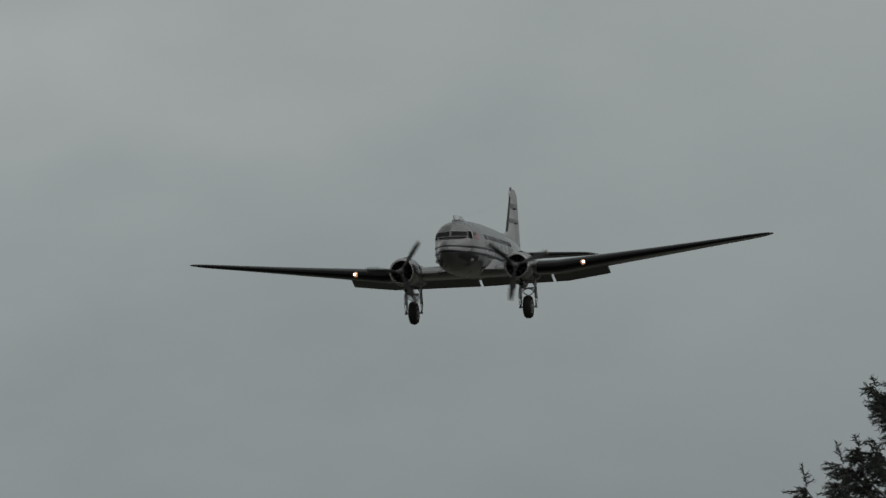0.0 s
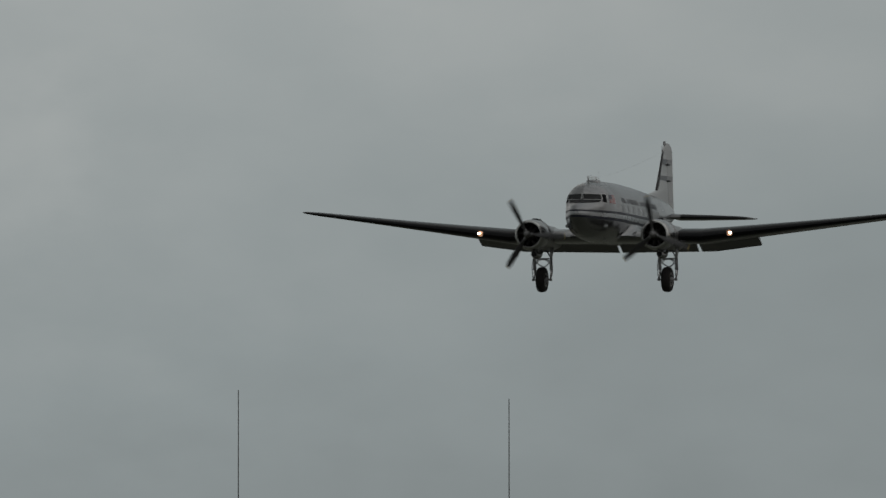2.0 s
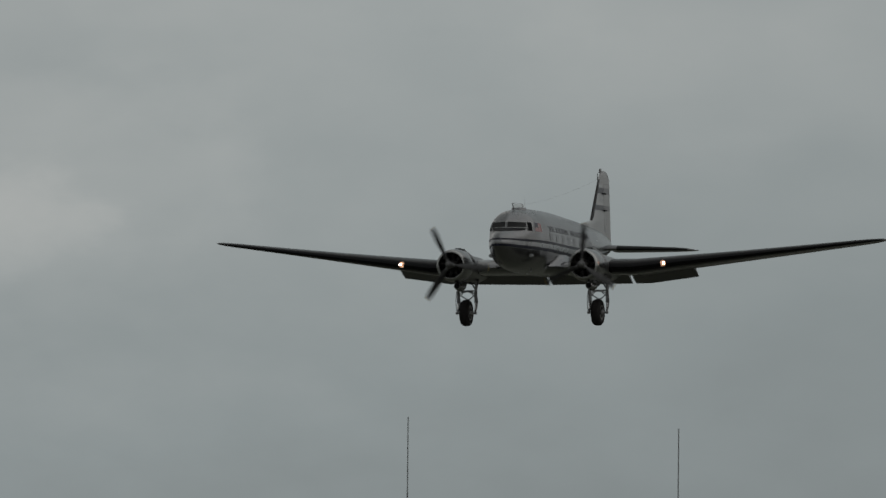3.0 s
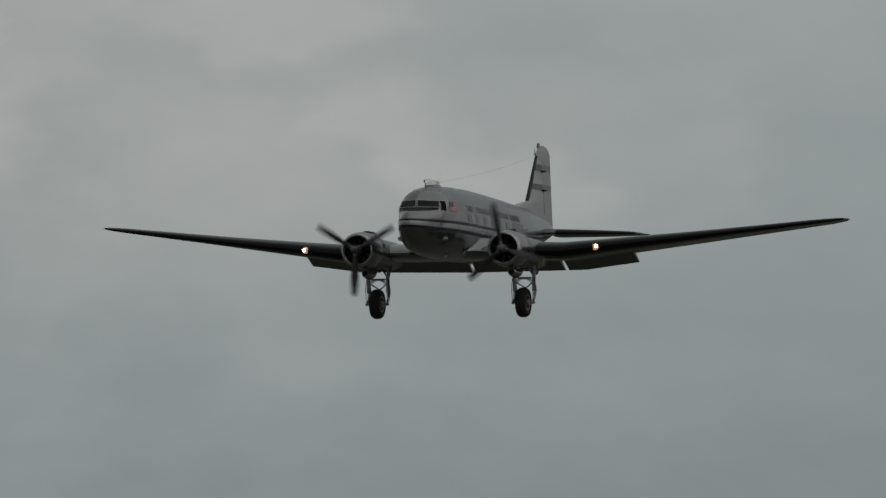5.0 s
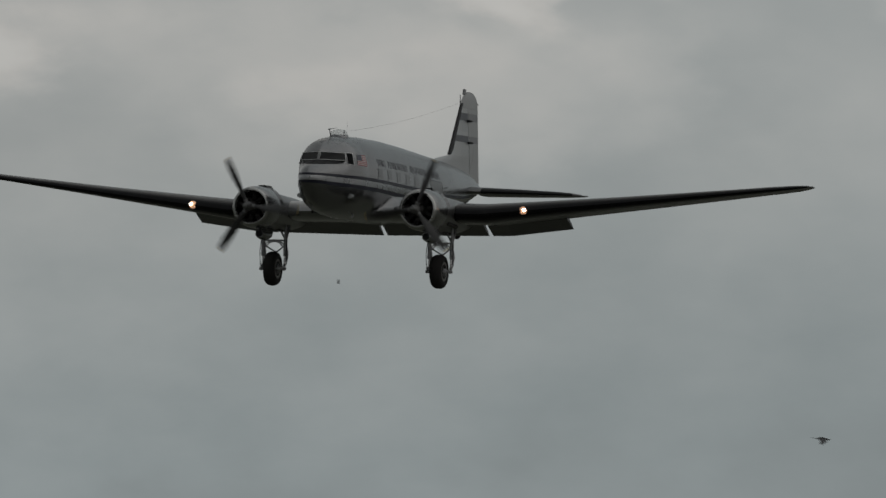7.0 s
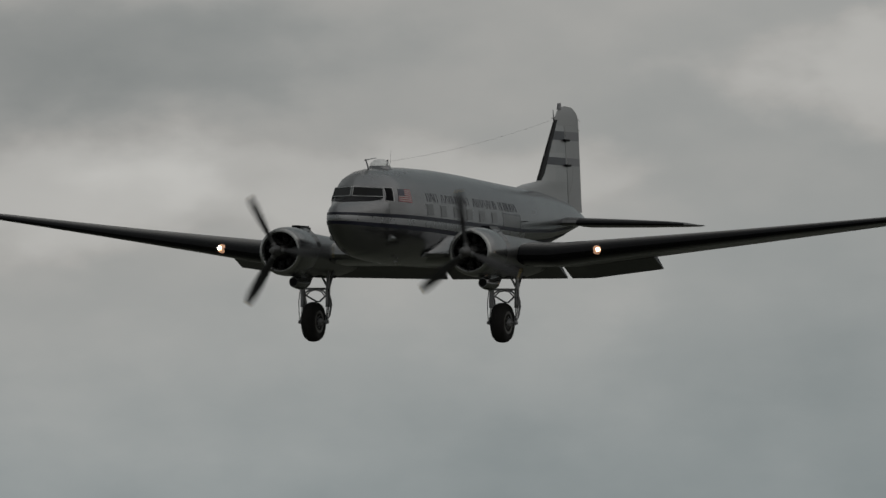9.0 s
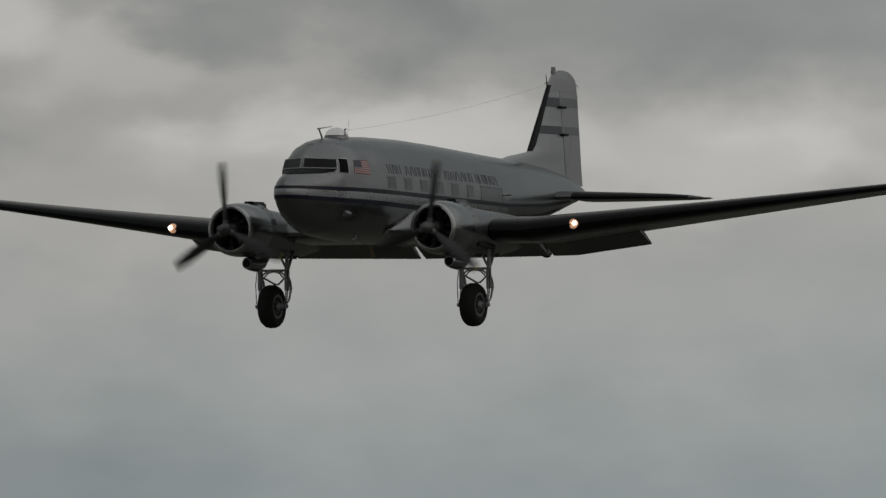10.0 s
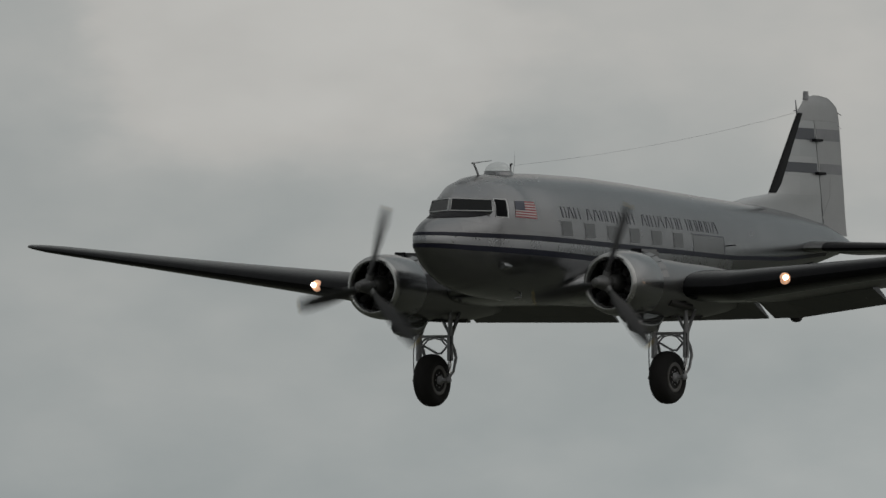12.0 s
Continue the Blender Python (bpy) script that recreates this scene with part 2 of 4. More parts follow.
FLAG_BLUE = material("dark_blue_flag_paint", (0.040, 0.042, 0.065), 0.5, 0.0, 0.1, 4.0)
LAMP_GLOW = glow_material("landing_lamp_glow", (1.0, 0.86, 0.70), 14.0)
LAMP_REFLECTOR = glow_material("landing_lamp_reflector_glow", (1.0, 0.55, 0.34), 0.32)
WIRE = material("aerial_wire_metal", (0.20, 0.20, 0.20), 0.5, 0.5, 0.1, 4.0)
MAST = material("weathered_grey_mast", (0.11, 0.115, 0.115), 0.6, 0.2, 0.2, 3.0)
NEEDLES = material("dark_spruce_needles", (0.034, 0.042, 0.036), 0.75, 0.0, 0.4, 5.0)
BARK = material("grey_brown_bark", (0.085, 0.068, 0.060), 0.85, 0.0, 0.35, 6.0, 0.4)
FEATHER = material("black_bird_feather", (0.016, 0.015, 0.017), 0.6, 0.0, 0.3, 20.0)
GRASS = material("dull_field_grass", (0.075, 0.078, 0.058), 0.9, 0.0, 0.35, 0.05, 0.3)


def glass_material():
    m = material("cockpit_glass", (0.010, 0.011, 0.012), 0.06, 0.0, 0.1, 2.0)
    m.node_tree.nodes["Principled BSDF"].inputs["IOR"].default_value = 1.3
    return m


def clear_glass():
    m = bpy.data.materials.new("clear_dome_glass")
    m.use_nodes = True
    n, l = m.node_tree.nodes, m.node_tree.links
    b = n["Principled BSDF"]
    b.inputs["Base Color"].default_value, b.inputs["Roughness"].default_value = (0.75, 0.76, 0.76, 1), 0.08
    see, mix = n.new("ShaderNodeBsdfTransparent"), n.new("ShaderNodeMixShader")
    see.inputs[0].default_value = (0.96, 0.97, 0.97, 1)
    mix.inputs[0].default_value = 0.30
    l.new(see.outputs[0], mix.inputs[1])
    l.new(b.outputs[0], mix.inputs[2])
    l.new(mix.outputs[0], n["Material Output"].inputs[0])
    return m


GLASS, DOME_GLASS = glass_material(), clear_glass()


# ---- mesh helpers ----
def part(name, bm, mat, parent=None, label="", smooth=True, origin=None):
    """Links a bmesh as one mesh object under a thing or part."""
    bmesh.ops.recalc_face_normals(bm, faces=bm.faces)
    for e in bm.edges:
        if len(e.link_faces) == 2 and e.calc_face_angle(0) > radians(42):
            e.smooth = False
    me = bpy.data.meshes.new(name)
    bm.to_mesh(me)
    bm.free()
    me.materials.append(mat)
    for p in me.polygons:
        p.use_smooth = smooth
    ob = new(name, me)
    if parent is not None:
        ob.parent = parent
    if origin is not None:
        ob.location = origin
    if label:
        ob["label"] = label
    return ob


def loft(rings, bm=None, cap=True, closed=True):
    """Skins a row of rings (lists of points, all of one length)."""
    bm = bm or bmesh.new()
    vs = [[bm.verts.new(p) for p in ring] for ring in rings]
    n = len(rings[0])
    for a, b in zip(vs, vs[1:]):
        for i in range(n if closed else n - 1):
            j = (i + 1) % n
            bm.faces.new((a[i], a[j], b[j], b[i]))
    if cap and closed:
        bm.faces.new(vs[0])
        bm.faces.new(vs[-1])
    return bm


def tube(points, radius, bm=None, sides=8):
    """A round bar along a line of points; radius may be a list."""
    bm = bm or bmesh.new()
    pts = [Vector(p) for p in points]
    rad = radius if isinstance(radius, (list, tuple)) else [radius] * len(pts)
    rings, up = [], None
    for i, p in enumerate(pts):
        d = (pts[min(i + 1, len(pts) - 1)] - pts[max(i - 1, 0)]).normalized()
        if up is None or abs(up.dot(d)) > 0.98:
            up = Vector((0, 0, 1)) if abs(d.z) < 0.9 else Vector((1, 0, 0))
        s = d.cross(up).normalized()
        u = s.cross(d).normalized()
        up = u
        rings.append([p + rad[i] * (math.cos(k * math.tau / sides) * s + math.sin(k * math.tau / sides) * u) for k in range(sides)])
    return loft(rings, bm)


def turned(profile, axis="x", sides=40, centre=(0, 0, 0), bm=None, cap=True):
    """A body of revolution from (along, radius) pairs."""
    rings = []
    for a, r in profile:
        ring = []
        for k in range(sides):
            c, s = math.cos(k * math.tau / sides), math.sin(k * math.tau / sides)
            p = {"x": (a, r * c, r * s), "y": (r * c, a, r * s), "z": (r * c, r * s, a)}[axis]
            ring.append(Vector(centre) + Vector(p))
        rings.append(ring)
    return loft(rings, bm, cap)


def block(x0, x1, y0, y1, z0, z1, bevel=0.01, bm=None):
    made = bmesh.new()
    bmesh.ops.create_cube(made, size=1)
    for v in made.verts:
        v.co = Vector(((x0 + x1) / 2 + v.co.x * (x1 - x0), (y0 + y1) / 2 + v.co.y * (y1 - y0), (z0 + z1) / 2 + v.co.z * (z1 - z0)))
    if bevel:
        bmesh.ops.bevel(made, geom=made.edges[:], offset=bevel, segments=2, affect="EDGES")
    return made


def lerp_table(table, x):
    """Smooth interpolation of table rows (key first, keys falling)."""
    if x >= table[0][0]:
        return table[0][1:]
    for a, b in zip(table, table[1:]):
        if x >= b[0]:
            k = (a[0] - x) / (a[0] - b[0])
            return [u + (v - u) * k for u, v in zip(a[1:], b[1:])]
    return table[-1][1:]


# ---- the airliner; its space: x forward, y to its left, z up, origin midway between the main wheels ----
airliner = tagged(new("airliner"), "silver twin-propeller vintage airliner, wheels down, landing lamps lit", "aircraft")

# station, top, bottom, half width, height of the widest line, squareness above and below
HULL = [
    (5.46, 2.81, 2.79, 0.010, 2.80, 2.0, 2.0),
    (5.43, 2.95, 2.63, 0.130, 2.80, 2.0, 2.0),
    (5.36, 3.05, 2.50, 0.220, 2.80, 2.0, 2.0),
    (5.22, 3.16, 2.33, 0.335, 2.79, 2.1, 2.0),
    (5.00, 3.26, 2.15, 0.465, 2.78, 2.3, 2.05),
    (4.75, 3.34, 2.01, 0.590, 2.77, 2.7, 2.1),
    (4.52, 3.38, 1.92, 0.715, 2.76, 3.2, 2.1),
    (4.36, 3.40, 1.87, 0.81, 2.76, 3.8, 2.1),
    (4.26, 3.42, 1.85, 0.860, 2.76, 4.5, 2.1),
    (4.16, 3.71, 1.82, 0.905, 2.76, 4.0, 2.1),
    (4.05, 3.83, 1.79, 0.94, 2.76, 3.4, 2.1),
    (3.80, 4.025, 1.75, 1.015, 2.76, 3.0, 2.1),
    (3.40, 4.15, 1.71, 1.085, 2.76, 2.65, 2.1),
    (3.00, 4.21, 1.67, 1.105, 2.76, 2.35, 2.1),
    (2.00, 4.265, 1.62, 1.185, 2.76, 2.25, 2.1),
    (1.00, 4.295, 1.59, 1.215, 2.76, 2.2, 2.1),
    (-1.00, 4.28, 1.57, 1.22, 2.75, 2.2, 2.1),
    (-3.00, 4.20, 1.58, 1.215, 2.74, 2.2, 2.1),
    (-4.50, 4.12, 1.64, 1.18, 2.75, 2.2, 2.1),
    (-6.00, 4.04, 1.76, 1.09, 2.78, 2.2, 2.1),
    (-7.50, 3.97, 1.95, 0.95, 2.83, 2.2, 2.1),
    (-9.00, 3.91, 2.20, 0.76, 2.90, 2.1, 2.1),
    (-10.50, 3.79, 2.50, 0.54, 2.98, 2.0, 2.0),
    (-12.00, 3.60, 2.82, 0.30, 3.08, 2.0, 2.0),
    (-13.00, 3.34, 3.02, 0.11, 3.14, 2.0, 2.0),
    (-13.40, 3.19, 3.09, 0.015, 3.14, 2.0, 2.0),
]


def sweep(s):
    """How far the sections bend back with distance from the middle: the vee of the windscreen."""
    k = min(max((5.5 - s) / 1.1, 0), 1) * min(max((s - 0.9) / 2.9, 0), 1)
    return 0.72 * k * k * (3 - 2 * k)


def hull_ring(s, sides=56, grow=0.0):
    top, bot, hw, zm, nt, nb = lerp_table(HULL, s)
    ring = []
    for k in range(sides):
        a = k * math.tau / sides
        c, q = math.cos(a), math.sin(a)
        n = nt if q > 0 else nb
        y = math.copysign(abs(c) ** (2 / n), c) * (hw + grow)
        z = zm + math.copysign(abs(q) ** (2 / n), q) * ((top - zm if q > 0 else zm - bot) + grow)
        ring.append((s - sweep(s) * abs(y), y, z))
    return ring


def hull_y(s, z):
    top, bot, hw, zm, nt, nb = lerp_table(HULL, s)
    n, h = (nt, top - zm) if z > zm else (nb, zm - bot)
    q = min(abs(z - zm) / h, 1.0)
    return hw * (1 - q ** n) ** (1 / n)


def hull_point(x, z, side=1, off=0.0):
    """The point of the hull's side at a true x and height, lifted off it."""
    s = x
    for _ in range(12):
        y = hull_y(s, z)
        s = 0.5 * s + 0.5 * (x + sweep(s) * y)
    y = hull_y(s, z)
    dz, dx = hull_y(s, z + 0.01) - hull_y(s, z - 0.01), hull_y(s + 0.01, z) - hull_y(s - 0.01, z)
    nrm = Vector((-dx / 0.02 + sweep(s), 1, -dz / 0.02)).normalized()
    p = Vector((x, y, z)) + nrm * off
    return Vector((p.x, side * p.y, p.z))


def hull_nose(z):
    """How far forward the hull's middle line reaches at a height."""
    x = HULL[0][0]
    while True:
        top, bot = lerp_table(HULL, x)[:2]
        if bot <= z <= top:
            return x
        x -= 0.004


def hull_patch(xz, side=1, off=0.006, depth=0.02, nu=8, nv=3, bm=None):
    """A thin plate that follows the hull, over a quad of (x, z) corners in order."""
    bm = bm or bmesh.new()
    (a, b, c, d) = [Vector(p) for p in xz]
    rows = []
    for lift in (off, off - depth):
        rows.append([[bm.verts.new(hull_point(*((a.lerp(b, i / nu)).lerp(d.lerp(c, i / nu), j / nv)), side, lift)) for i in range(nu + 1)] for j in range(nv + 1)])
    for r in rows:
        for j in range(nv):
            for i in range(nu):
                bm.faces.new((r[j][i], r[j][i + 1], r[j + 1][i + 1], r[j + 1][i]))
    t, u = rows
    rim = [(0, i) for i in range(nu)] + [(j, nu) for j in range(nv)] + [(nv, i) for i in range(nu, 0, -1)] + [(j, 0) for j in range(nv, 0, -1)]
    for (j0, i0), (j1, i1) in zip(rim, rim[1:] + rim[:1]):
        bm.faces.new((t[j0][i0], t[j1][i1], u[j1][i1], u[j0][i0]))
    return bm


def build_fuselage():
    stations = [5.46, 5.448, 5.43, 5.40, 5.36, 5.29, 5.22, 5.11, 5.0, 4.88, 4.75, 4.63, 4.52, 4.43, 4.36, 4.31, 4.26, 4.16, 4.10, 4.05, 3.92, 3.8, 3.6, 3.4, 3.2]
    stations += [3.0 - 0.35 * k for k in range(47)] + [-13.40]
    hull = part("fuselage", loft([hull_ring(s) for s in stations]), SKIN, airliner, "riveted silver fuselage with navy cheat lines")
    # cheat lines round the nose and along the sides: (x, middle height, half height)
    lines = {
        "upper_stripe": [(5.38, 2.925, 0.030), (5.1, 2.925, 0.036), (4.2, 2.915, 0.045), (2.4, 2.89, 0.050), (-2.2, 2.775, 0.050), (-6.0, 2.70, 0.045), (-9.0, 2.76, 0.040), (-11.5, 2.93, 0.03)],
        "lower_stripe": [(5.38, 2.680, 0.038), (5.1, 2.672, 0.046), (4.2, 2.645, 0.054), (2.4, 2.590, 0.056), (-2.2, 2.445, 0.055), (-6.0, 2.37, 0.05), (-9.0, 2.50, 0.04), (-11.0, 2.72, 0.03)],
        "pale_stripe": [(5.40, 2.805, 0.075), (5.1, 2.805, 0.080), (4.2, 2.78, 0.085), (2.4, 2.74, 0.09), (-2.2, 2.61, 0.10), (-6.0, 2.55, 0.09)],
    }
    for name, pts in lines.items():
        tab = [tuple(p) for p in pts]
        for side in (1, -1):
            bm = bmesh.new()
            front = min(hull_nose(tab[0][1] + tab[0][2] * j) for j in (-1, 1)) - 0.002
            xs = [front + (tab[-1][0] - front) * (k / 90) ** 2.6 for k in range(91)]
            rows = []
            for x in xs:
                zc, hz = lerp_table(tab, x)
                rows.append([bm.verts.new(hull_point(x, zc + hz * j, side, 0.010 if name == "pale_stripe" else 0.014)) for j in (-1, -0.33, 0.33, 1)])
            # round the nose to the middle
            zc, hz = tab[0][1:]
            rim = [hull_nose(zc + hz * j) for j in (-1, -0.33, 0.33, 1)]
            tip = [bm.verts.new((x + (0.010 if name == "pale_stripe" else 0.014), 0, zc + hz * j)) for x, j in zip(rim, (-1, -0.33, 0.33, 1))]
            rows.insert(0, tip)
            for a, b in zip(rows, rows[1:]):
                for i in range(3):
                    bm.faces.new((a[i], a[i + 1], b[i + 1], b[i]))
            part(name, bm, PALE if name == "pale_stripe" else NAVY, hull, "pale silver stripe" if name == "pale_stripe" else "navy cheat line")
    # windscreen: two flat panes in a vee, each in a frame
    for side in (1, -1):
        c = [Vector((4.265, side * 0.022, 3.425)), Vector((3.750, side * 0.755, 3.415)), Vector((3.690, side * 0.705, 3.665)), Vector((4.190, side * 0.022, 3.695))]
        nrm = (c[1] - c[0]).cross(c[3] - c[0]).normalized()
        nrm = nrm if nrm.x > 0 else -nrm
        mid = sum(c, Vector()) / 4
        bm = bmesh.new()
        outer = [mid + (p - mid) * 1.0 for p in c]
        inner = [mid + (p - mid) * 0.97 + (Vector((0, 0, 0.013)) * (1 if p.z < mid.z else -1)) for p in c]
        vo, vi = [bm.verts.new(p + nrm * 0.018) for p in outer], [bm.verts.new(p + nrm * 0.018) for p in inner]
        bo, bi = [bm.verts.new(p - nrm * 0.10) for p in outer], [bm.verts.new(p - nrm * 0.02) for p in inner]
        for i in range(4):
            j = (i + 1) % 4
            bm.faces.new((vo[i], vo[j], vi[j], vi[i]))
            bm.faces.new((vo[i], vo[j], bo[j], bo[i]))
            bm.faces.new((vi[i], vi[j], bi[j], bi[i]))
        fr = part("windscreen_frame", bm, FRAME_METAL, hull, "bare metal windscreen frame", smooth=False)
        bm = bmesh.new()
        f, b = [bm.verts.new(p + nrm * 0.006) for p in inner], [bm.verts.new(p - nrm * 0.02) for p in inner]
        bm.faces.new(f)
        bm.faces.new(b)
        for i in range(4):
            bm.faces.new((f[i], f[(i + 1) % 4], b[(i + 1) % 4], b[i]))
        part("windscreen_pane", bm, GLASS, fr, "dark glass pane", smooth=False)
        # sliding side window
        q = [(3.595, 3.665), (3.335, 3.66), (3.40, 3.305), (3.67, 3.318)]
        wf = part("side_window_frame", hull_patch([(q[0][0] + 0.015, q[0][1] + 0.015), (q[1][0] - 0.03, q[1][1] + 0.015), (q[2][0] - 0.035, q[2][1] - 0.015), (q[3][0] + 0.012, q[3][1] - 0.015)], side, 0.010, 0.03), FRAME_METAL, hull, "bare metal window frame")
        part("side_window", hull_patch(q, side, 0.016, 0.02), OPENING, wf, "dark open cockpit side window")
        # cabin windows
        for k in range(7):
            if side == 1 and k == 6:
                continue
            x, z = 1.345 - 0.955 * k, 3.118 - 0.024 * k
            fr = part("cabin_window_frame", hull_patch([(x + 0.225, z + 0.175), (x - 0.225, z + 0.175), (x - 0.225, z - 0.175), (x + 0.225, z - 0.175)], side, 0.006, 0.02, 4, 3), SKIN, hull)
            part("cabin_window", hull_patch([(x + 0.20, z + 0.15), (x - 0.20, z + 0.15), (x - 0.20, z - 0.15), (x + 0.20, z - 0.15)], side, 0.010, 0.02, 4, 3), CABIN_PANE, fr, "grey cabin window")
        # port side: freight door seam, and a dark hull reflection put into colour
        if side == 1:
            door = part("door_reflection", hull_patch([(-4.11, 3.13), (-5.57, 3.085), (-5.57, 2.735), (-4.11, 2.77)], side, 0.006, 0.012, 8, 3), REFLECTED_DARK, hull, "darker hull patch by the door, a painted reflection")
            for x0, z0, x1, z1 in ((-5.60, 3.12, -5.62, 2.45), (-4.06, 3.15, -5.60, 3.12)):
                dx, dz = (0.0, 0.012) if abs(x1 - x0) > 0.5 else (0.012, 0.0)
                part("door_seam", hull_patch([(x0 + dx, z0 + dz), (x1 + (dx if dz == 0 else 0), z1 + dz), (x1 - dx, z1 - dz), (x0 - (dx if dz == 0 else 0), z0 - dz)] if dx == 0 else [(x0 + dx, z0), (x0 - dx, z0), (x1 - dx, z1), (x1 + dx, z1)], side, 0.005, 0.01, 6, 3), STRIPE, door, "dark door seam")
            part("door_latch", tube([hull_point(-5.80, 2.95, side, 0.0), hull_point(-5.80, 2.95, side, 0.10), hull_point(-5.95, 2.95, side, 0.10)], 0.014, sides=6), GLARE, door, "small black handle")
        # matt panel at the foot of the windscreen, against glare
        bm = bmesh.new()
        rows = []
        for i in range(15):
            u = i / 14
            back = 4.285 + 0.02 * u
            width = 0.72 * max(1 - (u / 0.92) ** 1.6, 0) + 0.008
            row = []
            for j in range(6):
                st = back + width * j / 5
                top, bot, hw, zm, nt, nb = lerp_table(HULL, st)
                y = min(0.005 + 0.71 * u, hw * 0.985)
                z = zm + (top - zm) * (1 - (y / hw) ** nt) ** (1 / nt)
                row.append(bm.verts.new((st - sweep(st) * y + 0.004, side * (y + 0.004), z + 0.008)))
            rows.append(row)
        for a, b in zip(rows, rows[1:]):
            for j in range(5):
                bm.faces.new((a[j], a[j + 1], b[j + 1], b[j]))
        part("glare_panel", bm, GLARE, hull, "matt black anti-glare panel")
    # flag beside the cockpit window on both sides
    for side in (1, -1):
        flag = part("painted_flag", hull_patch([(3.09, 3.645), (2.365, 3.645), (2.41, 3.285), (3.17, 3.31)], side, 0.006, 0.012), FLAG_WHITE, hull, "painted striped flag")
        for k in range(7):
            t0, t1 = 2 * k / 13, (2 * k + 1) / 13
            part("red_stripe", hull_patch([(3.09 + 0.08 * t0, 3.645 - 0.335 * t0), (2.365 + 0.045 * t0, 3.645 - 0.36 * t0), (2.365 + 0.045 * t1, 3.645 - 0.36 * t1), (3.09 + 0.08 * t1, 3.645 - 0.335 * t1)], side, 0.010, 0.01, 6, 1), FLAG_RED, flag, "red stripe")
        part("canton", hull_patch([(3.09, 3.645), (2.78, 3.645), (2.815, 3.455), (3.133, 3.463)], side, 0.014, 0.012, 4, 2), FLAG_BLUE, flag, "dark blue corner field")
    # airline lettering, as plain thick and thin strokes of its size: four words, each letter's width in metres
    words = [(1.44, (0.17, 0.22, 0.20)), (0.42, (0.22, 0.26, 0.16, 0.19, 0.07, 0.20, 0.22, 0.20)),
             (-1.93, (0.22, 0.07, 0.19, 0.28, 0.22, 0.20, 0.15)), (-3.93, (0.15, 0.20, 0.15, 0.18, 0.16, 0.26))]
    for side in (1, -1):
        for start, widths in words:
            x = start
            bm = bmesh.new()
            for width in widths:
                z = 3.462 + (1.46 - x) * -0.0228
                h = 0.118
                lean = width * 0.32 if width > 0.21 else 0.0
                strokes = [(0.0, 0.036, -lean)] if width < 0.1 else [(0.0, 0.030, -lean), (width - 0.018, 0.016, lean)]
                for dx, w, tilt in strokes:
                    xa = x - dx
                    hull_patch([(xa + tilt, z + h), (xa - w + tilt, z + h), (xa - w, z - h), (xa, z - h)], side, 0.006, 0.01, 1, 3, bm)
                x -= width + 0.070
            tagged(part("lettering", bm, LETTER, hull, "dark painted lettering strokes"), kind="stuff")
    # dome, masts and aerial on the roof
    base = part("dome_base", turned([(4.17, 0.32), (4.270, 0.305), (4.290, 0.29)], "z", 36, (2.18, 0, 0)), SKIN, airliner, "metal dome ring")
    part("dome", turned([(4.285, 0.282), (4.345, 0.276), (4.405, 0.245), (4.455, 0.185), (4.490, 0.105), (4.502, 0.02)], "z", 36, (2.18, 0, 0), cap=False), DOME_GLASS, base, "clear observation dome")
    part("dome_rim", turned([(4.280, 0.288), (4.305, 0.293), (4.307, 0.276)], "z", 36, (2.18, 0, 0), cap=False), STEEL, base, "dark dome rim")
    bm = tube([(2.98, 0, 4.14), (3.10, 0, 4.30), (3.24, 0, 4.46)], [0.028, 0.022, 0.020])
    tube([(3.28, 0, 4.44), (2.85, 0, 4.485), (2.45, 0, 4.52)], [0.022, 0.012, 0.008], bm)
    part("pitot_mast", bm, FRAME_METAL, airliner, "forked metal mast")
    bm = tube([(1.66, 0, 4.22), (1.66, 0, 4.47), (1.60, 0, 4.475)], 0.020)
    part("aerial_post", bm, GLARE, airliner, "short black aerial post")
    part("whip_aerial", tube([(1.72, 0.1, 4.22), (1.68, 0.12, 4.75)], [0.005, 0.002]), WIRE, airliner, "thin whip aerial")
    sag = [(1.63 - 12.50 * k / 16, 0, 4.44 + 1.52 * k / 16 - 0.13 * (k / 16) * (1 - k / 16) * 4) for k in range(17)]
    part("aerial_wire", tube(sag, 0.0023, sides=5), WIRE, airliner, "sagging aerial wire")
    # cheek scoop and small fittings low on the nose
    for side in (1, -1):
        p = hull_point(3.38, 2.29, side, 0.0)
        rings = []
        for k, (dx, r) in enumerate(((0.16, 0.075), (0.05, 0.085), (-0.1, 0.075), (-0.28, 0.03))):
            rings.append([(p.x + dx, p.y + r * math.cos(a * math.tau / 14), p.z + r * math.sin(a * math.tau / 14)) for a in range(14)])
        part("cheek_scoop", loft(rings), COWL, hull, "small bright scoop")
    part("belly_probe", tube([(2.2, 0.55, 1.80), (2.2, 0.55, 1.68), (2.45, 0.55, 1.66)], 0.018), STEEL, airliner)
    return hull


def airfoil(le, chord, z, y, thick, n=14, twist=2.0):
    """A closed wing section: nose, over the top to the tail, back below."""
    pts = []
    for k in range(2 * n):
        if k <= n:
            u, up = 0.5 - 0.5 * math.cos(math.pi * k / n), True
        else:
            u, up = 0.5 - 0.5 * math.cos(math.pi * (2 * n - k) / n), False
        t = thick / 0.2 * (0.2969 * math.sqrt(u) - 0.1260 * u - 0.3516 * u * u + 0.2843 * u ** 3 - 0.1015 * u ** 4)
        camber = 0.02 / 0.16 * (0.8 * u - u * u) if u < 0.4 else 0.02 / 0.36 * (0.2 + 0.8 * u - u * u)
        h = (camber + t if up else camber - t) * chord
        pts.append((le - u * chord, y, z + h - math.sin(radians(twist)) * u * chord))
    return pts


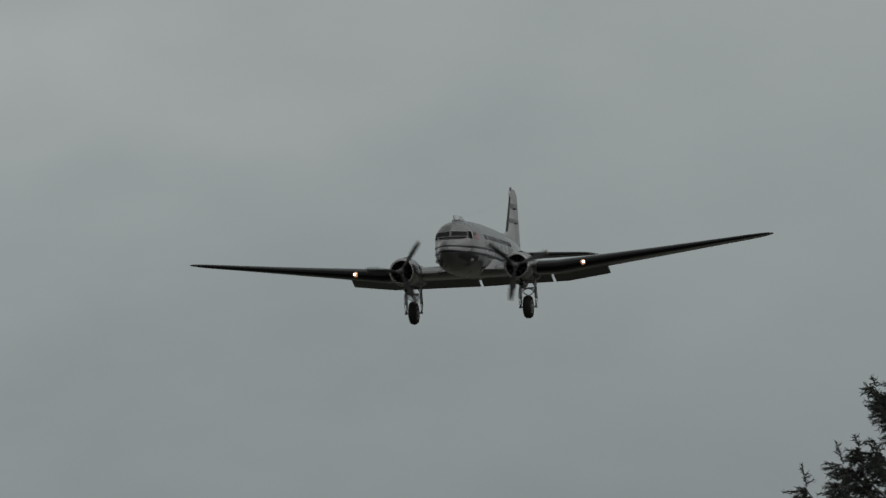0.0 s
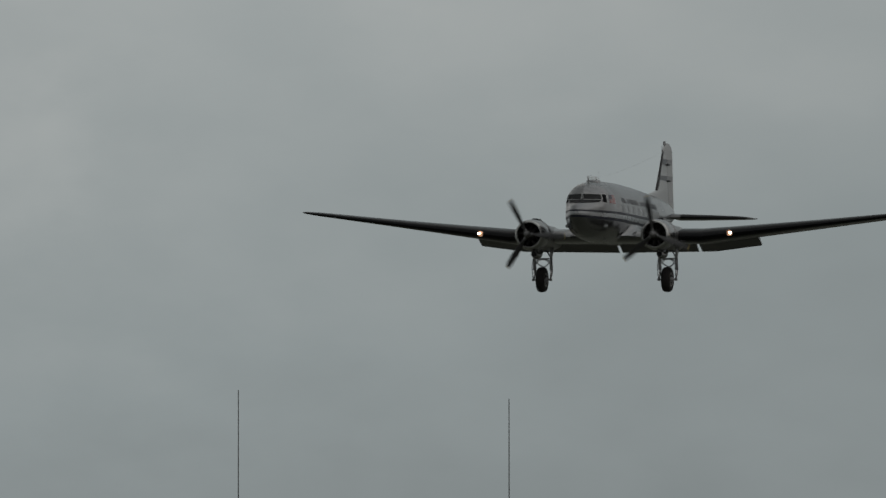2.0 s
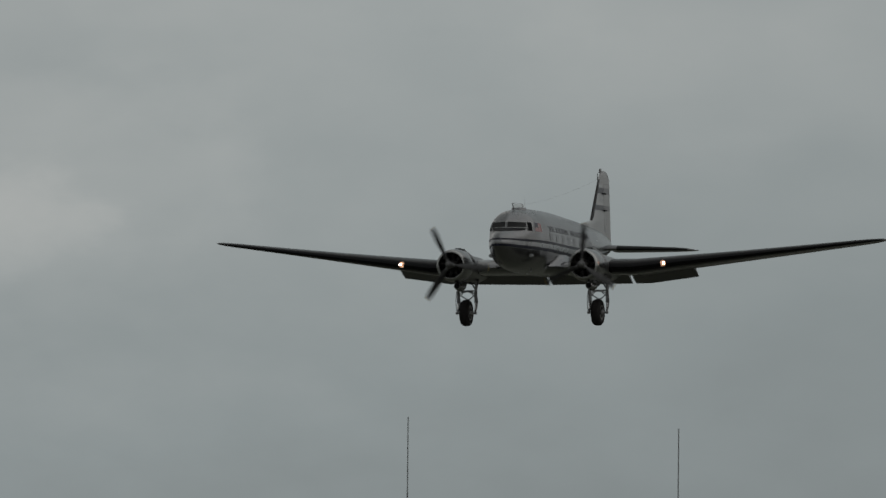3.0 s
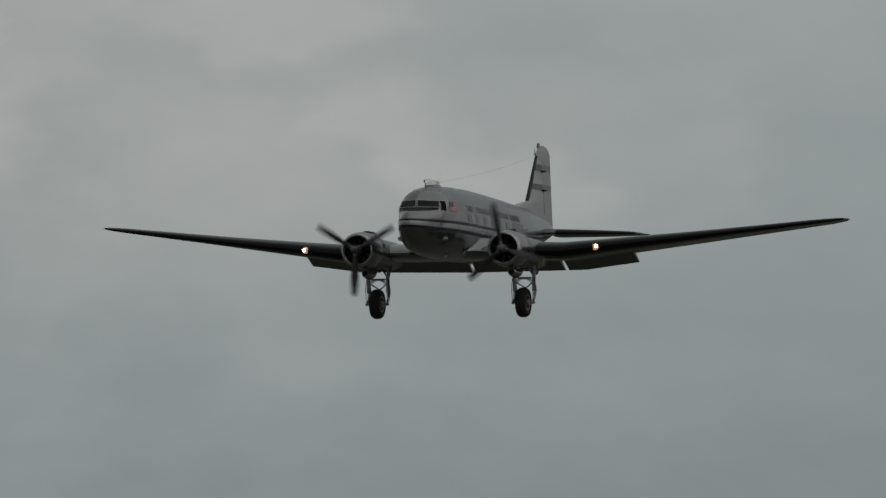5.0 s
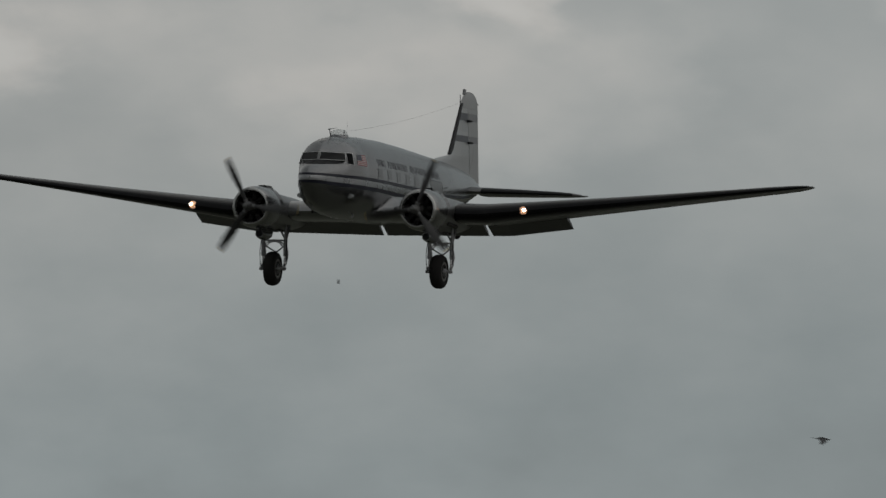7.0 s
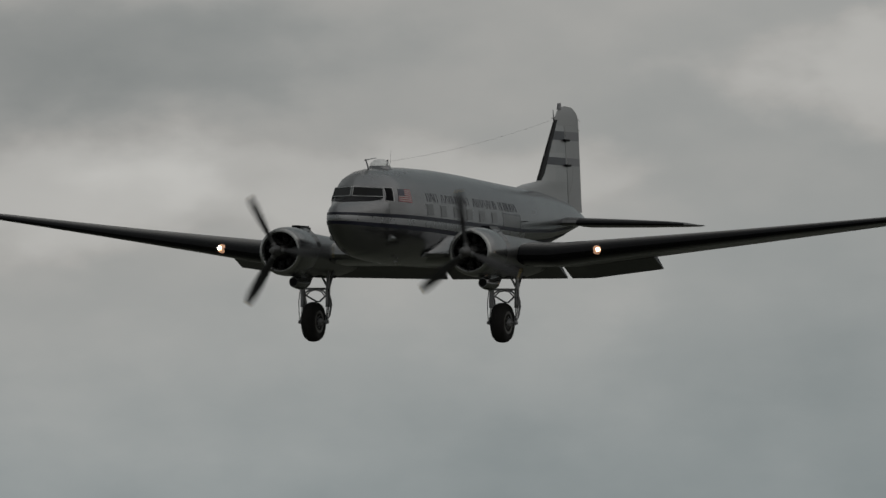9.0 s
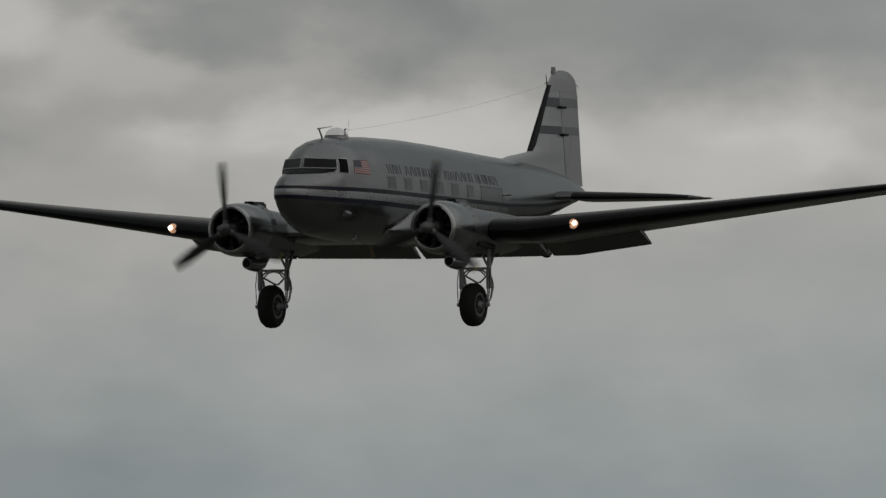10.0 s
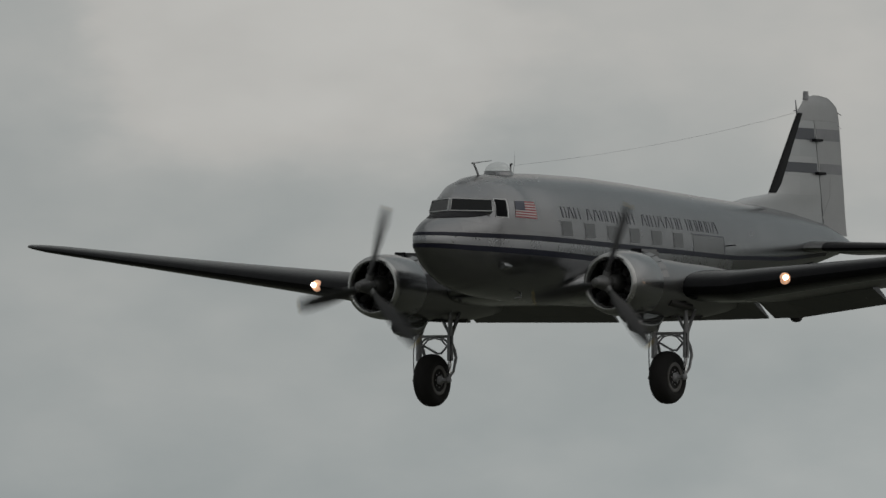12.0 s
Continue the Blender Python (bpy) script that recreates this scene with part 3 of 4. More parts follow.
# wing stations: distance from the middle, leading edge, chord, height, thickness ratio
WING = [(0.0, 0.42, 4.32, 1.90, 0.155), (4.30, 0.38, 4.28, 1.90, 0.154), (4.42, 0.355, 4.25, 1.915, 0.153), (8.8, -0.90, 2.95, 2.415, 0.128),
        (13.2, -2.15, 1.70, 2.935, 0.105), (13.75, -2.34, 1.48, 3.00, 0.095), (14.1, -2.52, 1.15, 3.045, 0.085), (14.3, -2.70, 0.80, 3.07, 0.08), (14.42, -2.90, 0.40, 3.085, 0.07)]


def wing_at(y):
    for a, b in zip(WING, WING[1:]):
        if y <= b[0]:
            k = (y - a[0]) / (b[0] - a[0])
            return [u + (v - u) * k for u, v in zip(a[1:], b[1:])]
    return WING[-1][1:]


def wing_top(x):
    """Height of the inner wing's upper skin at a station; ahead of the wing, that of its leading edge."""
    le, c, z, th = wing_at(1.6)
    if x >= le - 0.02:
        return z + 0.02
    sec = airfoil(le, c, z, 0, th)[:15]
    for p, q in zip(sec, sec[1:]):
        if q[0] <= x:
            return p[2] + (q[2] - p[2]) * (p[0] - x) / (p[0] - q[0]) + 0.006
    return sec[-1][2]


def build_wings():
    for side, name in ((1, "port_wing"), (-1, "starboard_wing")):
        ys = [0.0, 1.0, 2.0, 3.0, 4.3, 4.36]
        centre = part("centre_section", loft([airfoil(*[wing_at(y)[i] for i in (0, 1, 2)], side * y, wing_at(y)[3]) for y in ys]), COWL, airliner, "bare metal inner wing panel")
        ys = [4.364, 4.42] + [4.42 + 8.78 * k / 12 for k in range(1, 13)] + [13.75, 14.1, 14.3, 14.42]
        rings = []
        for y in ys:
            le, c, z, th = wing_at(y)
            rings.append(airfoil(le, c, z, side * y, th))
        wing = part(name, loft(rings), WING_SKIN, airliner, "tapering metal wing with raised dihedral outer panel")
        # rubber boot on the outer leading edge
        bm, rows = bmesh.new(), []
        for y in [3.36, 3.7, 4.0, 4.30, 4.364, 4.42] + [4.42 + 8.78 * k / 12 for k in range(1, 13)] + [13.75, 14.1, 14.3]:
            le, c, z, th = wing_at(y)
            sec = [Vector(p) for p in airfoil(le, c, z, side * y, th, 14)]
            row = []
            for i in (24, 25, 26, 27, 0, 1, 2, 3, 4, 5, 6):
                along = sec[(i + 1) % 28] - sec[i - 1]
                out = Vector((-along.z, 0, along.x)).normalized()
                row.append(bm.verts.new(sec[i] - out * (0.012 if i not in (24, 6) else 0.003)))
            rows.append(row)
        for a, b in zip(rows, rows[1:]):
            for i in range(10):
                bm.faces.new((a[i], a[i + 1], b[i + 1], b[i]))
        part("deicing_boot", bm, BOOT, wing, "black rubber de-icing boot")
        # split flaps, lowered, in panels with a gap between
        for y0, y1 in ((0.07, 3.52), (3.66, 6.33)):
            rows = []
            for k in range(9):
                y = y0 + (y1 - y0) * k / 8
                dz = 0.0 if y < 4.3 else (y - 4.3) * 0.118
                dx = 0.0 if y < 4.3 else (y - 4.3) * 0.055
                hx, hz, tx, tz = -2.38 - dx, 1.70 + dz, -3.12 - dx, 1.275 + 0.012 * y + dz
                rows.append([(hx, side * y, hz), (hx - 0.02, side * y, hz - 0.045), (tx - 0.01, side * y, tz), (tx - 0.02, side * y, tz + 0.03), (hx - 0.20, side * y, hz + 0.02)])
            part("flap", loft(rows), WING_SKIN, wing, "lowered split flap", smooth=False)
            for k in range(4):
                y = y0 + (y1 - y0) * (k + 0.5) / 4
                dz = 0.0 if y < 4.3 else (y - 4.3) * 0.118
                part("flap_strut", tube([(-2.55, side * y, 1.74 + dz), (-2.86, side * y, 1.50 + dz)], 0.015, sides=6), STEEL, wing)
        # aileron hinge line fairings and the landing lamp
        y = 5.617
        le, c, z, th = wing_at(y)
        bm = turned([(0.03, 0.115), (0.070, 0.125), (0.10, 0.100), (0.115, 0.04)], "x", 20, (le - 0.070, side * (y - 0.02), z))
        lamp = part("landing_lamp", bm, LAMP_REFLECTOR, wing, "lit landing lamp in the leading edge")
        part("lamp_bulb", turned([(0.0, 0.02), (0.02, 0.052), (0.05, 0.042), (0.06, 0.01)], "x", 16, (le + 0.035, side * (y + 0.035), z + 0.018)), LAMP_GLOW, lamp, "glowing lamp")
        le, c, z, th = wing_at(13.9)
        part("wingtip_lamp", turned([(-0.10, 0.01), (-0.05, 0.04), (0.0, 0.045), (0.05, 0.01)], "x", 12, (le - 0.08, side * 13.95, z + 0.02)), GLASS, wing)
        # fillet between wing and hull: station, reach along the wing, height up the hull
        rings = []
        for x, reach, up in ((1.00, 0.02, 1.99), (0.95, 0.10, 2.08), (0.84, 0.22, 2.20), (0.66, 0.40, 2.33), (0.42, 0.58, 2.43), (0.0, 0.70, 2.49), (-1.0, 0.74, 2.50), (-2.5, 0.74, 2.48), (-3.6, 0.66, 2.42), (-4.6, 0.42, 2.34), (-5.4, 0.18, 2.24), (-6.0, 0.02, 2.16)):
            top = wing_top(x)
            root = hull_y(x, up) - 0.02
            foot = hull_y(x, top) + reach
            ring = []
            for k in range(9):
                t = k / 8
                y = (1 - t) ** 2 * root + 2 * t * (1 - t) * (hull_y(x, top) + 0.06) + t * t * foot
                z = (1 - t) ** 2 * up + 2 * t * (1 - t) * (top + 0.06) + t * t * top
                ring.append((x, side * y, z))
            low = top - (0.10 if x > 0.3 else 0.03)
            ring.append((x, side * (foot - min(reach * 0.4, 0.06)), low))
            ring.append((x, side * 0.7, low))
            ring.append((x, side * 0.7, up))
            rings.append(ring)
        part("wing_fillet", loft(rings), SKIN, airliner, "smooth metal wing root fillet")


def build_nacelle(side):
    yc, zc = side * 2.82, 1.94
    c = (0, yc, zc)
    rings = []
    # the body fairs from the round cowl into the wing and the wheel well behind
    for x, ry, rt, rb in ((1.42, 0.60, 0.60, 0.60), (1.0, 0.60, 0.59, 0.62), (0.4, 0.58, 0.55, 0.66), (-0.4, 0.56, 0.50, 0.68), (-1.4, 0.52, 0.46, 0.64), (-2.4, 0.42, 0.40, 0.50), (-3.2, 0.28, 0.26, 0.34), (-4.1, 0.04, 0.05, 0.08)):
        rings.append([(x, yc + ry * math.cos(a * math.tau / 32), zc + (rt if math.sin(a * math.tau / 32) > 0 else rb) * math.sin(a * math.tau / 32)) for a in range(32)])
    body = part("nacelle", loft(rings), NACELLE, airliner, "rounded metal engine nacelle")
    cowl = part("cowling", turned([(2.47, 0.505), (2.52, 0.53), (2.525, 0.56), (2.50, 0.60), (2.42, 0.638), (2.25, 0.668), (2.0, 0.685), (1.7, 0.685), (1.42, 0.665), (1.36, 0.66), (1.36, 0.62), (1.7, 0.63), (2.2, 0.60), (2.40, 0.51)], "x", 48, c, cap=False), COWL, airliner, "silver ring cowling round the engine")
    part("cowl_lip", turned([(2.44, 0.496), (2.50, 0.512), (2.532, 0.54), (2.534, 0.562), (2.515, 0.592), (2.46, 0.628)], "x", 48, c, cap=False), LIP, cowl, "worn bright cowling lip")
    for k in range(10):
        a = math.pi * (0.10 + 0.80 * k / 9) - math.pi * 0.0
        p = [(1.37, 0.655, a - 0.11), (1.37, 0.655, a + 0.11), (1.16, 0.70, a + 0.12), (1.16, 0.70, a - 0.12)]
        bm = bmesh.new()
        v = [bm.verts.new((x, yc + r * math.cos(q), zc + r * math.sin(q))) for x, r, q in p]
        w = [bm.verts.new((x, yc + (r - 0.015) * math.cos(q), zc + (r - 0.015) * math.sin(q))) for x, r, q in p]
        bm.faces.new(v), bm.faces.new(w)
        for i in range(4):
            bm.faces.new((v[i], v[(i + 1) % 4], w[(i + 1) % 4], w[i]))
        part("cowl_flap", bm, NACELLE, cowl, smooth=False)
    scoop = part("carburettor_scoop", block(0.60, 1.36, yc - 0.15, yc + 0.15, zc + 0.50, zc + 0.735, 0.05), NACELLE, body, "low intake scoop", smooth=False)
    part("scoop_mouth", block(1.34, 1.375, yc - 0.125, yc + 0.125, zc + 0.64, zc + 0.74, 0.01), GLARE, scoop, "black intake mouth", smooth=False)
    # oil cooler slung below
    rings = []
    for x, z, r in ((1.50, 1.110, 0.125), (1.46, 1.108, 0.150), (1.25, 1.095, 0.175), (0.95, 1.090, 0.195), (0.70, 1.14, 0.19), (0.45, 1.27, 0.15), (0.20, 1.40, 0.06)):
        rings.append([(x, yc + r * math.cos(a * math.tau / 24), z + r * math.sin(a * math.tau / 24)) for a in range(24)])
    cooler = part("oil_cooler", loft(rings), COWL, body, "round oil cooler duct")
    part("cooler_mouth", turned([(1.485, 0.110), (1.506, 0.112), (1.510, 0.09), (1.504, 0.01)], "x", 24, (0, yc, 1.110)), GLARE, cooler, "dark cooler mouth")
    part("cooler_neck", block(0.50, 1.30, yc - 0.13, yc + 0.13, 1.12, 1.50, 0.05), COWL, cooler, smooth=False)
    # exhaust stack on the outer side and the open wheel well
    part("exhaust_pipe", tube([(0.75, yc + side * 0.44, 1.58), (0.35, yc + side * 0.50, 1.52), (-0.05, yc + side * 0.52, 1.49)], [0.08, 0.075, 0.07], sides=14), ENGINE, body, "sooty exhaust pipe")
    part("wheel_well", block(-1.2, 0.2, yc - 0.21, yc + 0.21, 1.265, 1.40, 0.04), WELL, body, "dark open wheel well", smooth=False)
    # radial engine
    eng = part("crankcase", turned([(1.5, 0.60), (1.52, 0.60), (1.95, 0.22), (2.2, 0.23), (2.36, 0.20), (2.48, 0.14), (2.52, 0.06)], "x", 24, c), ENGINE, airliner, "dark radial engine")
    for k in range(9):
        a = math.tau * k / 9 + 0.2
        d = Vector((0, math.cos(a), math.sin(a)))
        o = Vector((2.08, yc, zc))
        radii = [0.105 if j % 2 else 0.088 for j in range(11)]
        part("cylinder", tube([o + d * (0.20 + 0.037 * j) for j in range(11)], radii, sides=10), ENGINE, eng)
        part("pushrod", tube([o + d * 0.20 + Vector((0.16, 0, 0)), o + d * 0.57 + Vector((0.12, 0, 0))], 0.016, sides=6), ENGINE, eng)
    part("engine_backing", turned([(1.60, 0.02), (1.60, 0.618), (1.58, 0.618), (1.58, 0.02)], "x", 32, c), WELL, eng)


def build_propeller(side):
    hub = part("propeller", turned([(-0.30, 0.09), (-0.12, 0.13), (0.0, 0.155), (0.10, 0.15), (0.20, 0.11), (0.30, 0.095), (0.38, 0.08), (0.41, 0.02)], "x", 24), HUB_METAL, airliner, "grey propeller hub")
    for k in range(3):
        a = math.tau * k / 3
        rot = Matrix.Rotation(a, 3, "X")
        rings = []
        # radius, chord, pitch in degrees, thickness
        for r, ch, pitch, th in ((0.10, 0.13, 60, 0.125), (0.28, 0.14, 55, 0.12), (0.45, 0.21, 48, 0.085), (0.75, 0.285, 38, 0.055), (1.05, 0.295, 30, 0.042), (1.35, 0.27, 25, 0.030), (1.54, 0.22, 22, 0.022), (1.65, 0.17, 21, 0.018), (1.70, 0.12, 20, 0.014), (1.735, 0.06, 20, 0.008)):
            ring = []
            for i in range(12):
                u = i * math.tau / 12
                cx, tx = math.cos(u) * ch / 2, math.sin(u) * th / 2
                p = radians(pitch)
                ring.append(rot @ Vector((cx * math.sin(p) + tx * math.cos(p), cx * math.cos(p) - tx * math.sin(p), r)))
            rings.append(ring)
        blade = part("blade", loft(rings[:-2]), BLADE, hub, "dull black blade")
        part("blade_tip", loft(rings[-3:]), TIP_YELLOW, hub, "yellow blade tip")
        part("blade_shank", tube([rot @ Vector((0, 0, 0.06)), rot @ Vector((0, 0, 0.24))], 0.078, sides=14), HUB_METAL, hub)
    hub.location = (2.74, side * 2.82, 1.94)
    return hub


def build_gear(side):
    yc = side * 2.82
    # wheel with its own tyre, rim and hub
    wheel = part("main_wheel", turned([(-0.17, 0.30), (-0.192, 0.36), (-0.200, 0.42), (-0.178, 0.49), (-0.115, 0.537), (-0.045, 0.552), (0.045, 0.552), (0.115, 0.537), (0.178, 0.49), (0.200, 0.42), (0.192, 0.36), (0.17, 0.30)], "y", 48), TYRE, airliner, "fat black tyre", origin=(0, yc, 0.03))
    for q in (-1, 1):
        part("rim", turned([(q * 0.12, 0.02), (q * 0.13, 0.16), (q * 0.165, 0.22), (q * 0.185, 0.30), (q * 0.178, 0.315), (q * 0.10, 0.31)], "y", 32), RIM, wheel, "grey wheel rim")
        part("wheel_hub", turned([(q * 0.10, 0.10), (q * 0.22, 0.095), (q * 0.25, 0.07), (q * 0.26, 0.01)], "y", 20), STEEL, wheel)
        for k in range(8):
            a = k * math.tau / 8
            part("rim_bolt", tube([(0.15 * math.cos(a), q * 0.13, 0.15 * math.sin(a)), (0.15 * math.cos(a), q * 0.175, 0.15 * math.sin(a))], 0.02, sides=6), STEEL, wheel)
    x0 = -0.11
    leg = part("gear_frame", tube([(x0, yc - 0.375, 0.95), (x0, yc + 0.375, 0.95)], 0.030), STEEL, airliner, "braced tubular gear frame")
    for q in (-1, 1):
        y = yc + q * 0.375
        part("upper_leg", tube([(x0, y, 1.55), (x0, y, 0.98), (x0, y, 0.62)], [0.045, 0.050, 0.058], sides=12), STEEL, leg, "grey leg tube")
        part("oleo_sleeve", tube([(x0, y, 0.99), (x0, y, 0.44)], 0.066, sides=12), STEEL, leg, "grey oleo cylinder")
        part("oleo_rod", tube([(x0, y, 0.46), (x0 + 0.05, y, 0.10)], 0.040, sides=12), BRIGHT_STEEL, leg, "bright oleo rod")
        part("axle_fork", tube([(x0 + 0.05, y, 0.16), (0.0, y, 0.03), (0.0, yc + q * 0.22, 0.03)], 0.050), STEEL, leg)
        part("axle_nut", tube([(0, y - q * 0.02, 0.03), (0, y + q * 0.07, 0.03)], [0.065, 0.05], sides=8), STEEL, leg)
        part("diagonal_brace", tube([(x0, y, 0.97), (x0 - 0.02, yc + q * 0.12, 1.40)], 0.034), STEEL, leg)
        part("gusset", tube([(x0, y, 0.76), (x0, yc + q * 0.25, 0.88), (x0, yc + q * 0.10, 0.95)], 0.024), STEEL, leg)
        part("drag_strut", tube([(x0 - 0.02, y, 0.92), (-0.50, y, 1.45)], 0.040), STEEL, leg, "rear drag strut")
        part("retraction_link", tube([(x0, y, 0.88), (-0.30, y, 0.66), (-0.36, y, 0.50), (-0.25, y, 0.22), (-0.03, y, 0.05)], [0.032, 0.034, 0.034, 0.028, 0.026]), STEEL, leg, "bent drag link")
        part("brake_hose", tube([(x0 + 0.07, y + q * 0.05, 0.95), (x0 + 0.10, y + q * 0.08, 0.60), (x0 + 0.12, y + q * 0.06, 0.30), (0.05, y + q * 0.03, 0.10)], 0.012, sides=6), GLARE, leg)
    part("arch_brace", tube([(x0, yc - 0.34, 0.70), (x0, yc - 0.16, 0.88), (x0, yc, 0.92), (x0, yc + 0.16, 0.88), (x0, yc + 0.34, 0.70)], 0.020), STEEL, leg)
    part("mud_scraper", tube([(-0.12, yc - 0.35, 0.80), (-0.30, yc - 0.05, 0.60), (-0.30, yc + 0.05, 0.60), (-0.12, yc + 0.35, 0.80)], 0.024), STEEL, leg)


def slab(outline, thick, bm=None, taper=None):
    """A streamlined plate in the x-z plane from (x, z) points, thick in y, with softened rim."""
    bm = bm or bmesh.new()
    cx, cz = sum(p[0] for p in outline) / len(outline), sum(p[1] for p in outline) / len(outline)
    rings = []
    for y, k in ((-1, 0.90), (-0.75, 0.965), (0, 1.0), (0.75, 0.965), (1, 0.90)):
        rings.append([(cx + (x - cx) * k, y * thick * (taper(z) if taper else 1), cz + (z - cz) * (k if k > 0.95 else k)) for x, z in outline])
    return loft(rings, bm)


def fin_section(z):
    """Leading and trailing edge of fin and rudder at a height."""
    le = lerp_table([(6.345, -11.62), (6.30, -11.28), (6.2, -11.12), (5.96, -10.87), (4.17, -9.57), (4.05, -8.5), (3.9, -7.6), (3.2, -7.4)], z)[0]
    te = lerp_table([(6.345, -11.85), (6.31, -12.20), (6.24, -12.42), (6.10, -12.64), (5.9, -12.74), (5.37, -12.82), (3.5, -13.08), (3.18, -13.16)], z)[0]
    return le, te


def fin_ring(z, u0, u1, grow=0.0, n=12):
    le, te = fin_section(z)
    ch = le - te
    thick = 0.13 - 0.07 * min(max((z - 3.9) / 2.4, 0), 1)
    if z > 6.1:
        thick *= max(1 - ((z - 6.1) / 0.25) ** 2, 0.05)
    ring = []
    for side in (1, -1):
        for k in range(n + 1):
            u = u0 + (u1 - u0) * (k if side == 1 else n - k) / n
            t = thick * 2.6 * (0.2969 * math.sqrt(max(u, 0)) - 0.1260 * u - 0.3516 * u * u + 0.2843 * u ** 3 - 0.1015 * u ** 4) * 1.9 + grow
            ring.append((le - u * ch, side * max(t, 0.006), z))
    return ring


def hinge_u(z):
    le, te = fin_section(z)
    xh = -11.58 + (5.70 - z) * -0.20
    return min(max((le - xh) / (le - te), 0.0), 0.98)


def build_tail():
    zs = [3.25, 3.6, 3.9, 4.05, 4.17, 4.4, 4.7, 5.0, 5.3, 5.6, 5.80]
    fin = part("fin", loft([fin_ring(z, 0.0, hinge_u(z) - 0.004) for z in zs]), FIN_SKIN, airliner, "silver tail fin, sky sheen painted in, with slate bands")
    zs = [3.36, 3.6, 3.9, 4.17, 4.4, 4.7, 5.0, 5.3, 5.6, 5.80]
    rudder = part("rudder", loft([fin_ring(z, hinge_u(z) + 0.006, 1.0) for z in zs]), FABRIC, airliner, "fabric-covered silver rudder")
    zs = [5.803, 5.96, 6.1, 6.2, 6.27, 6.31, 6.335, 6.345]
    part("rudder_horn", loft([fin_ring(z, 0.0, 1.0) for z in zs]), FABRIC, rudder, "rounded rudder top")
    for z0, z1 in ((5.38, 5.63), (4.67, 4.885)):
        part("fin_band", loft([fin_ring(z, 0.03, hinge_u(z) - 0.02, 0.006) for z in (z0, (z0 + z1) / 2, z1)]), STRIPE, fin, "slate band")
        part("rudder_band", loft([fin_ring(z, hinge_u(z) + 0.03, 0.985, 0.005) for z in (z0, (z0 + z1) / 2, z1)]), FADED, rudder, "slate band")
        part("hinge_bracket", block(-11.93 + (5.5 - z0) * -0.2 + 0.14, -11.44 + (5.5 - z0) * -0.2, -0.135, 0.135, z0 - 0.03, z0 + 0.03, 0.01), GLARE, rudder, "black hinge cut-out", smooth=False)
    part("fin_boot", loft([fin_ring(z, 0.0, 0.105 if z > 4.3 else 0.075, 0.007, 6) for z in (4.20, 4.4, 4.8, 5.2, 5.6, 5.95)]), BOOT, fin, "black de-icing boot")
    part("fin_lamp", tube([(-11.26, 0, 6.24), (-11.26, 0, 6.42)], [0.07, 0.055], sides=12), STEEL, fin, "small beacon housing")
    bm = tube([(-10.86, 0, 5.92), (-10.80, 0, 6.22)], [0.02, 0.012], sides=6)
    tube([(-10.72, 0, 5.98), (-10.95, 0, 6.02)], 0.012, bm, 6)
    part("aerial_anchor", bm, STEEL, fin, "aerial anchor post")
    for z in (6.0, 5.72):
        part("static_wick", tube([(-12.70, 0, z), (-12.86, 0, z - 0.05)], [0.010, 0.004], sides=5), GLARE, rudder)
    part("trim_tab", loft([fin_ring(z, 0.80, 1.0, 0.004) for z in (3.7, 4.2, 4.62)]), FABRIC, rudder, "rudder trim tab")
    # tailplane with elevator
    for side in (1, -1):
        st = [(0.25, -9.95, 2.10, 3.02), (1.0, -10.12, 1.92, 3.02), (2.2, -10.55, 1.56, 3.015), (3.3, -11.05, 1.10, 3.01), (3.75, -11.40, 0.72, 3.005), (3.93, -11.72, 0.32, 3.0)]
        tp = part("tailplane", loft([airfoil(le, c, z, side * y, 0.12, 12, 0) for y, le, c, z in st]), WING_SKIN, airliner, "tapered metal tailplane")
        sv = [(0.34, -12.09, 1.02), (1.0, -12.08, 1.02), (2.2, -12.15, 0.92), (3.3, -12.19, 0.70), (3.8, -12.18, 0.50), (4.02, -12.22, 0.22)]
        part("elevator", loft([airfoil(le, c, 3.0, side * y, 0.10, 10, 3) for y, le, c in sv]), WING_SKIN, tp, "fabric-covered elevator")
        bm, rows = bmesh.new(), []
        for y, le, c, z in st[1:-1]:
            sec = airfoil(le + 0.01, c, z, side * y, 0.126, 12, 0)
            rows.append([bm.verts.new(sec[i]) for i in (21, 22, 23, 0, 1, 2, 3)])
        for a, b in zip(rows, rows[1:]):
            for i in range(6):
                bm.faces.new((a[i], a[i + 1], b[i + 1], b[i]))
        part("tailplane_boot", bm, BOOT, tp, "black de-icing boot")
    # tail wheel
    tw = part("tail_wheel", turned([(-0.09, 0.10), (-0.10, 0.17), (-0.06, 0.215), (0.0, 0.225), (0.06, 0.215), (0.10, 0.17), (0.09, 0.10)], "y", 28), TYRE, airliner, "small black tail wheel", origin=(-10.83, 0, 1.68))
    part("tail_wheel_hub", turned([(-0.11, 0.03), (-0.095, 0.11), (0.095, 0.11), (0.11, 0.03)], "y", 20), STEEL, tw)
    bm = tube([(-10.83, 0.13, 1.68), (-10.72, 0.13, 1.90), (-10.60, 0.06, 2.12), (-10.45, 0.0, 2.55)], 0.035)
    tube([(-10.83, -0.13, 1.68), (-10.72, -0.13, 1.90), (-10.60, -0.06, 2.12)], 0.035, bm)
    tube([(-10.83, -0.14, 1.68), (-10.83, 0.14, 1.68)], 0.03, bm)
    part("tail_wheel_fork", bm, STEEL, airliner, "tail wheel fork")


build_fuselage()
build_wings()
for s in (1, -1):
    build_nacelle(s)
    build_gear(s)
build_tail()
prop_port, prop_starboard = build_propeller(1), build_propeller(-1)

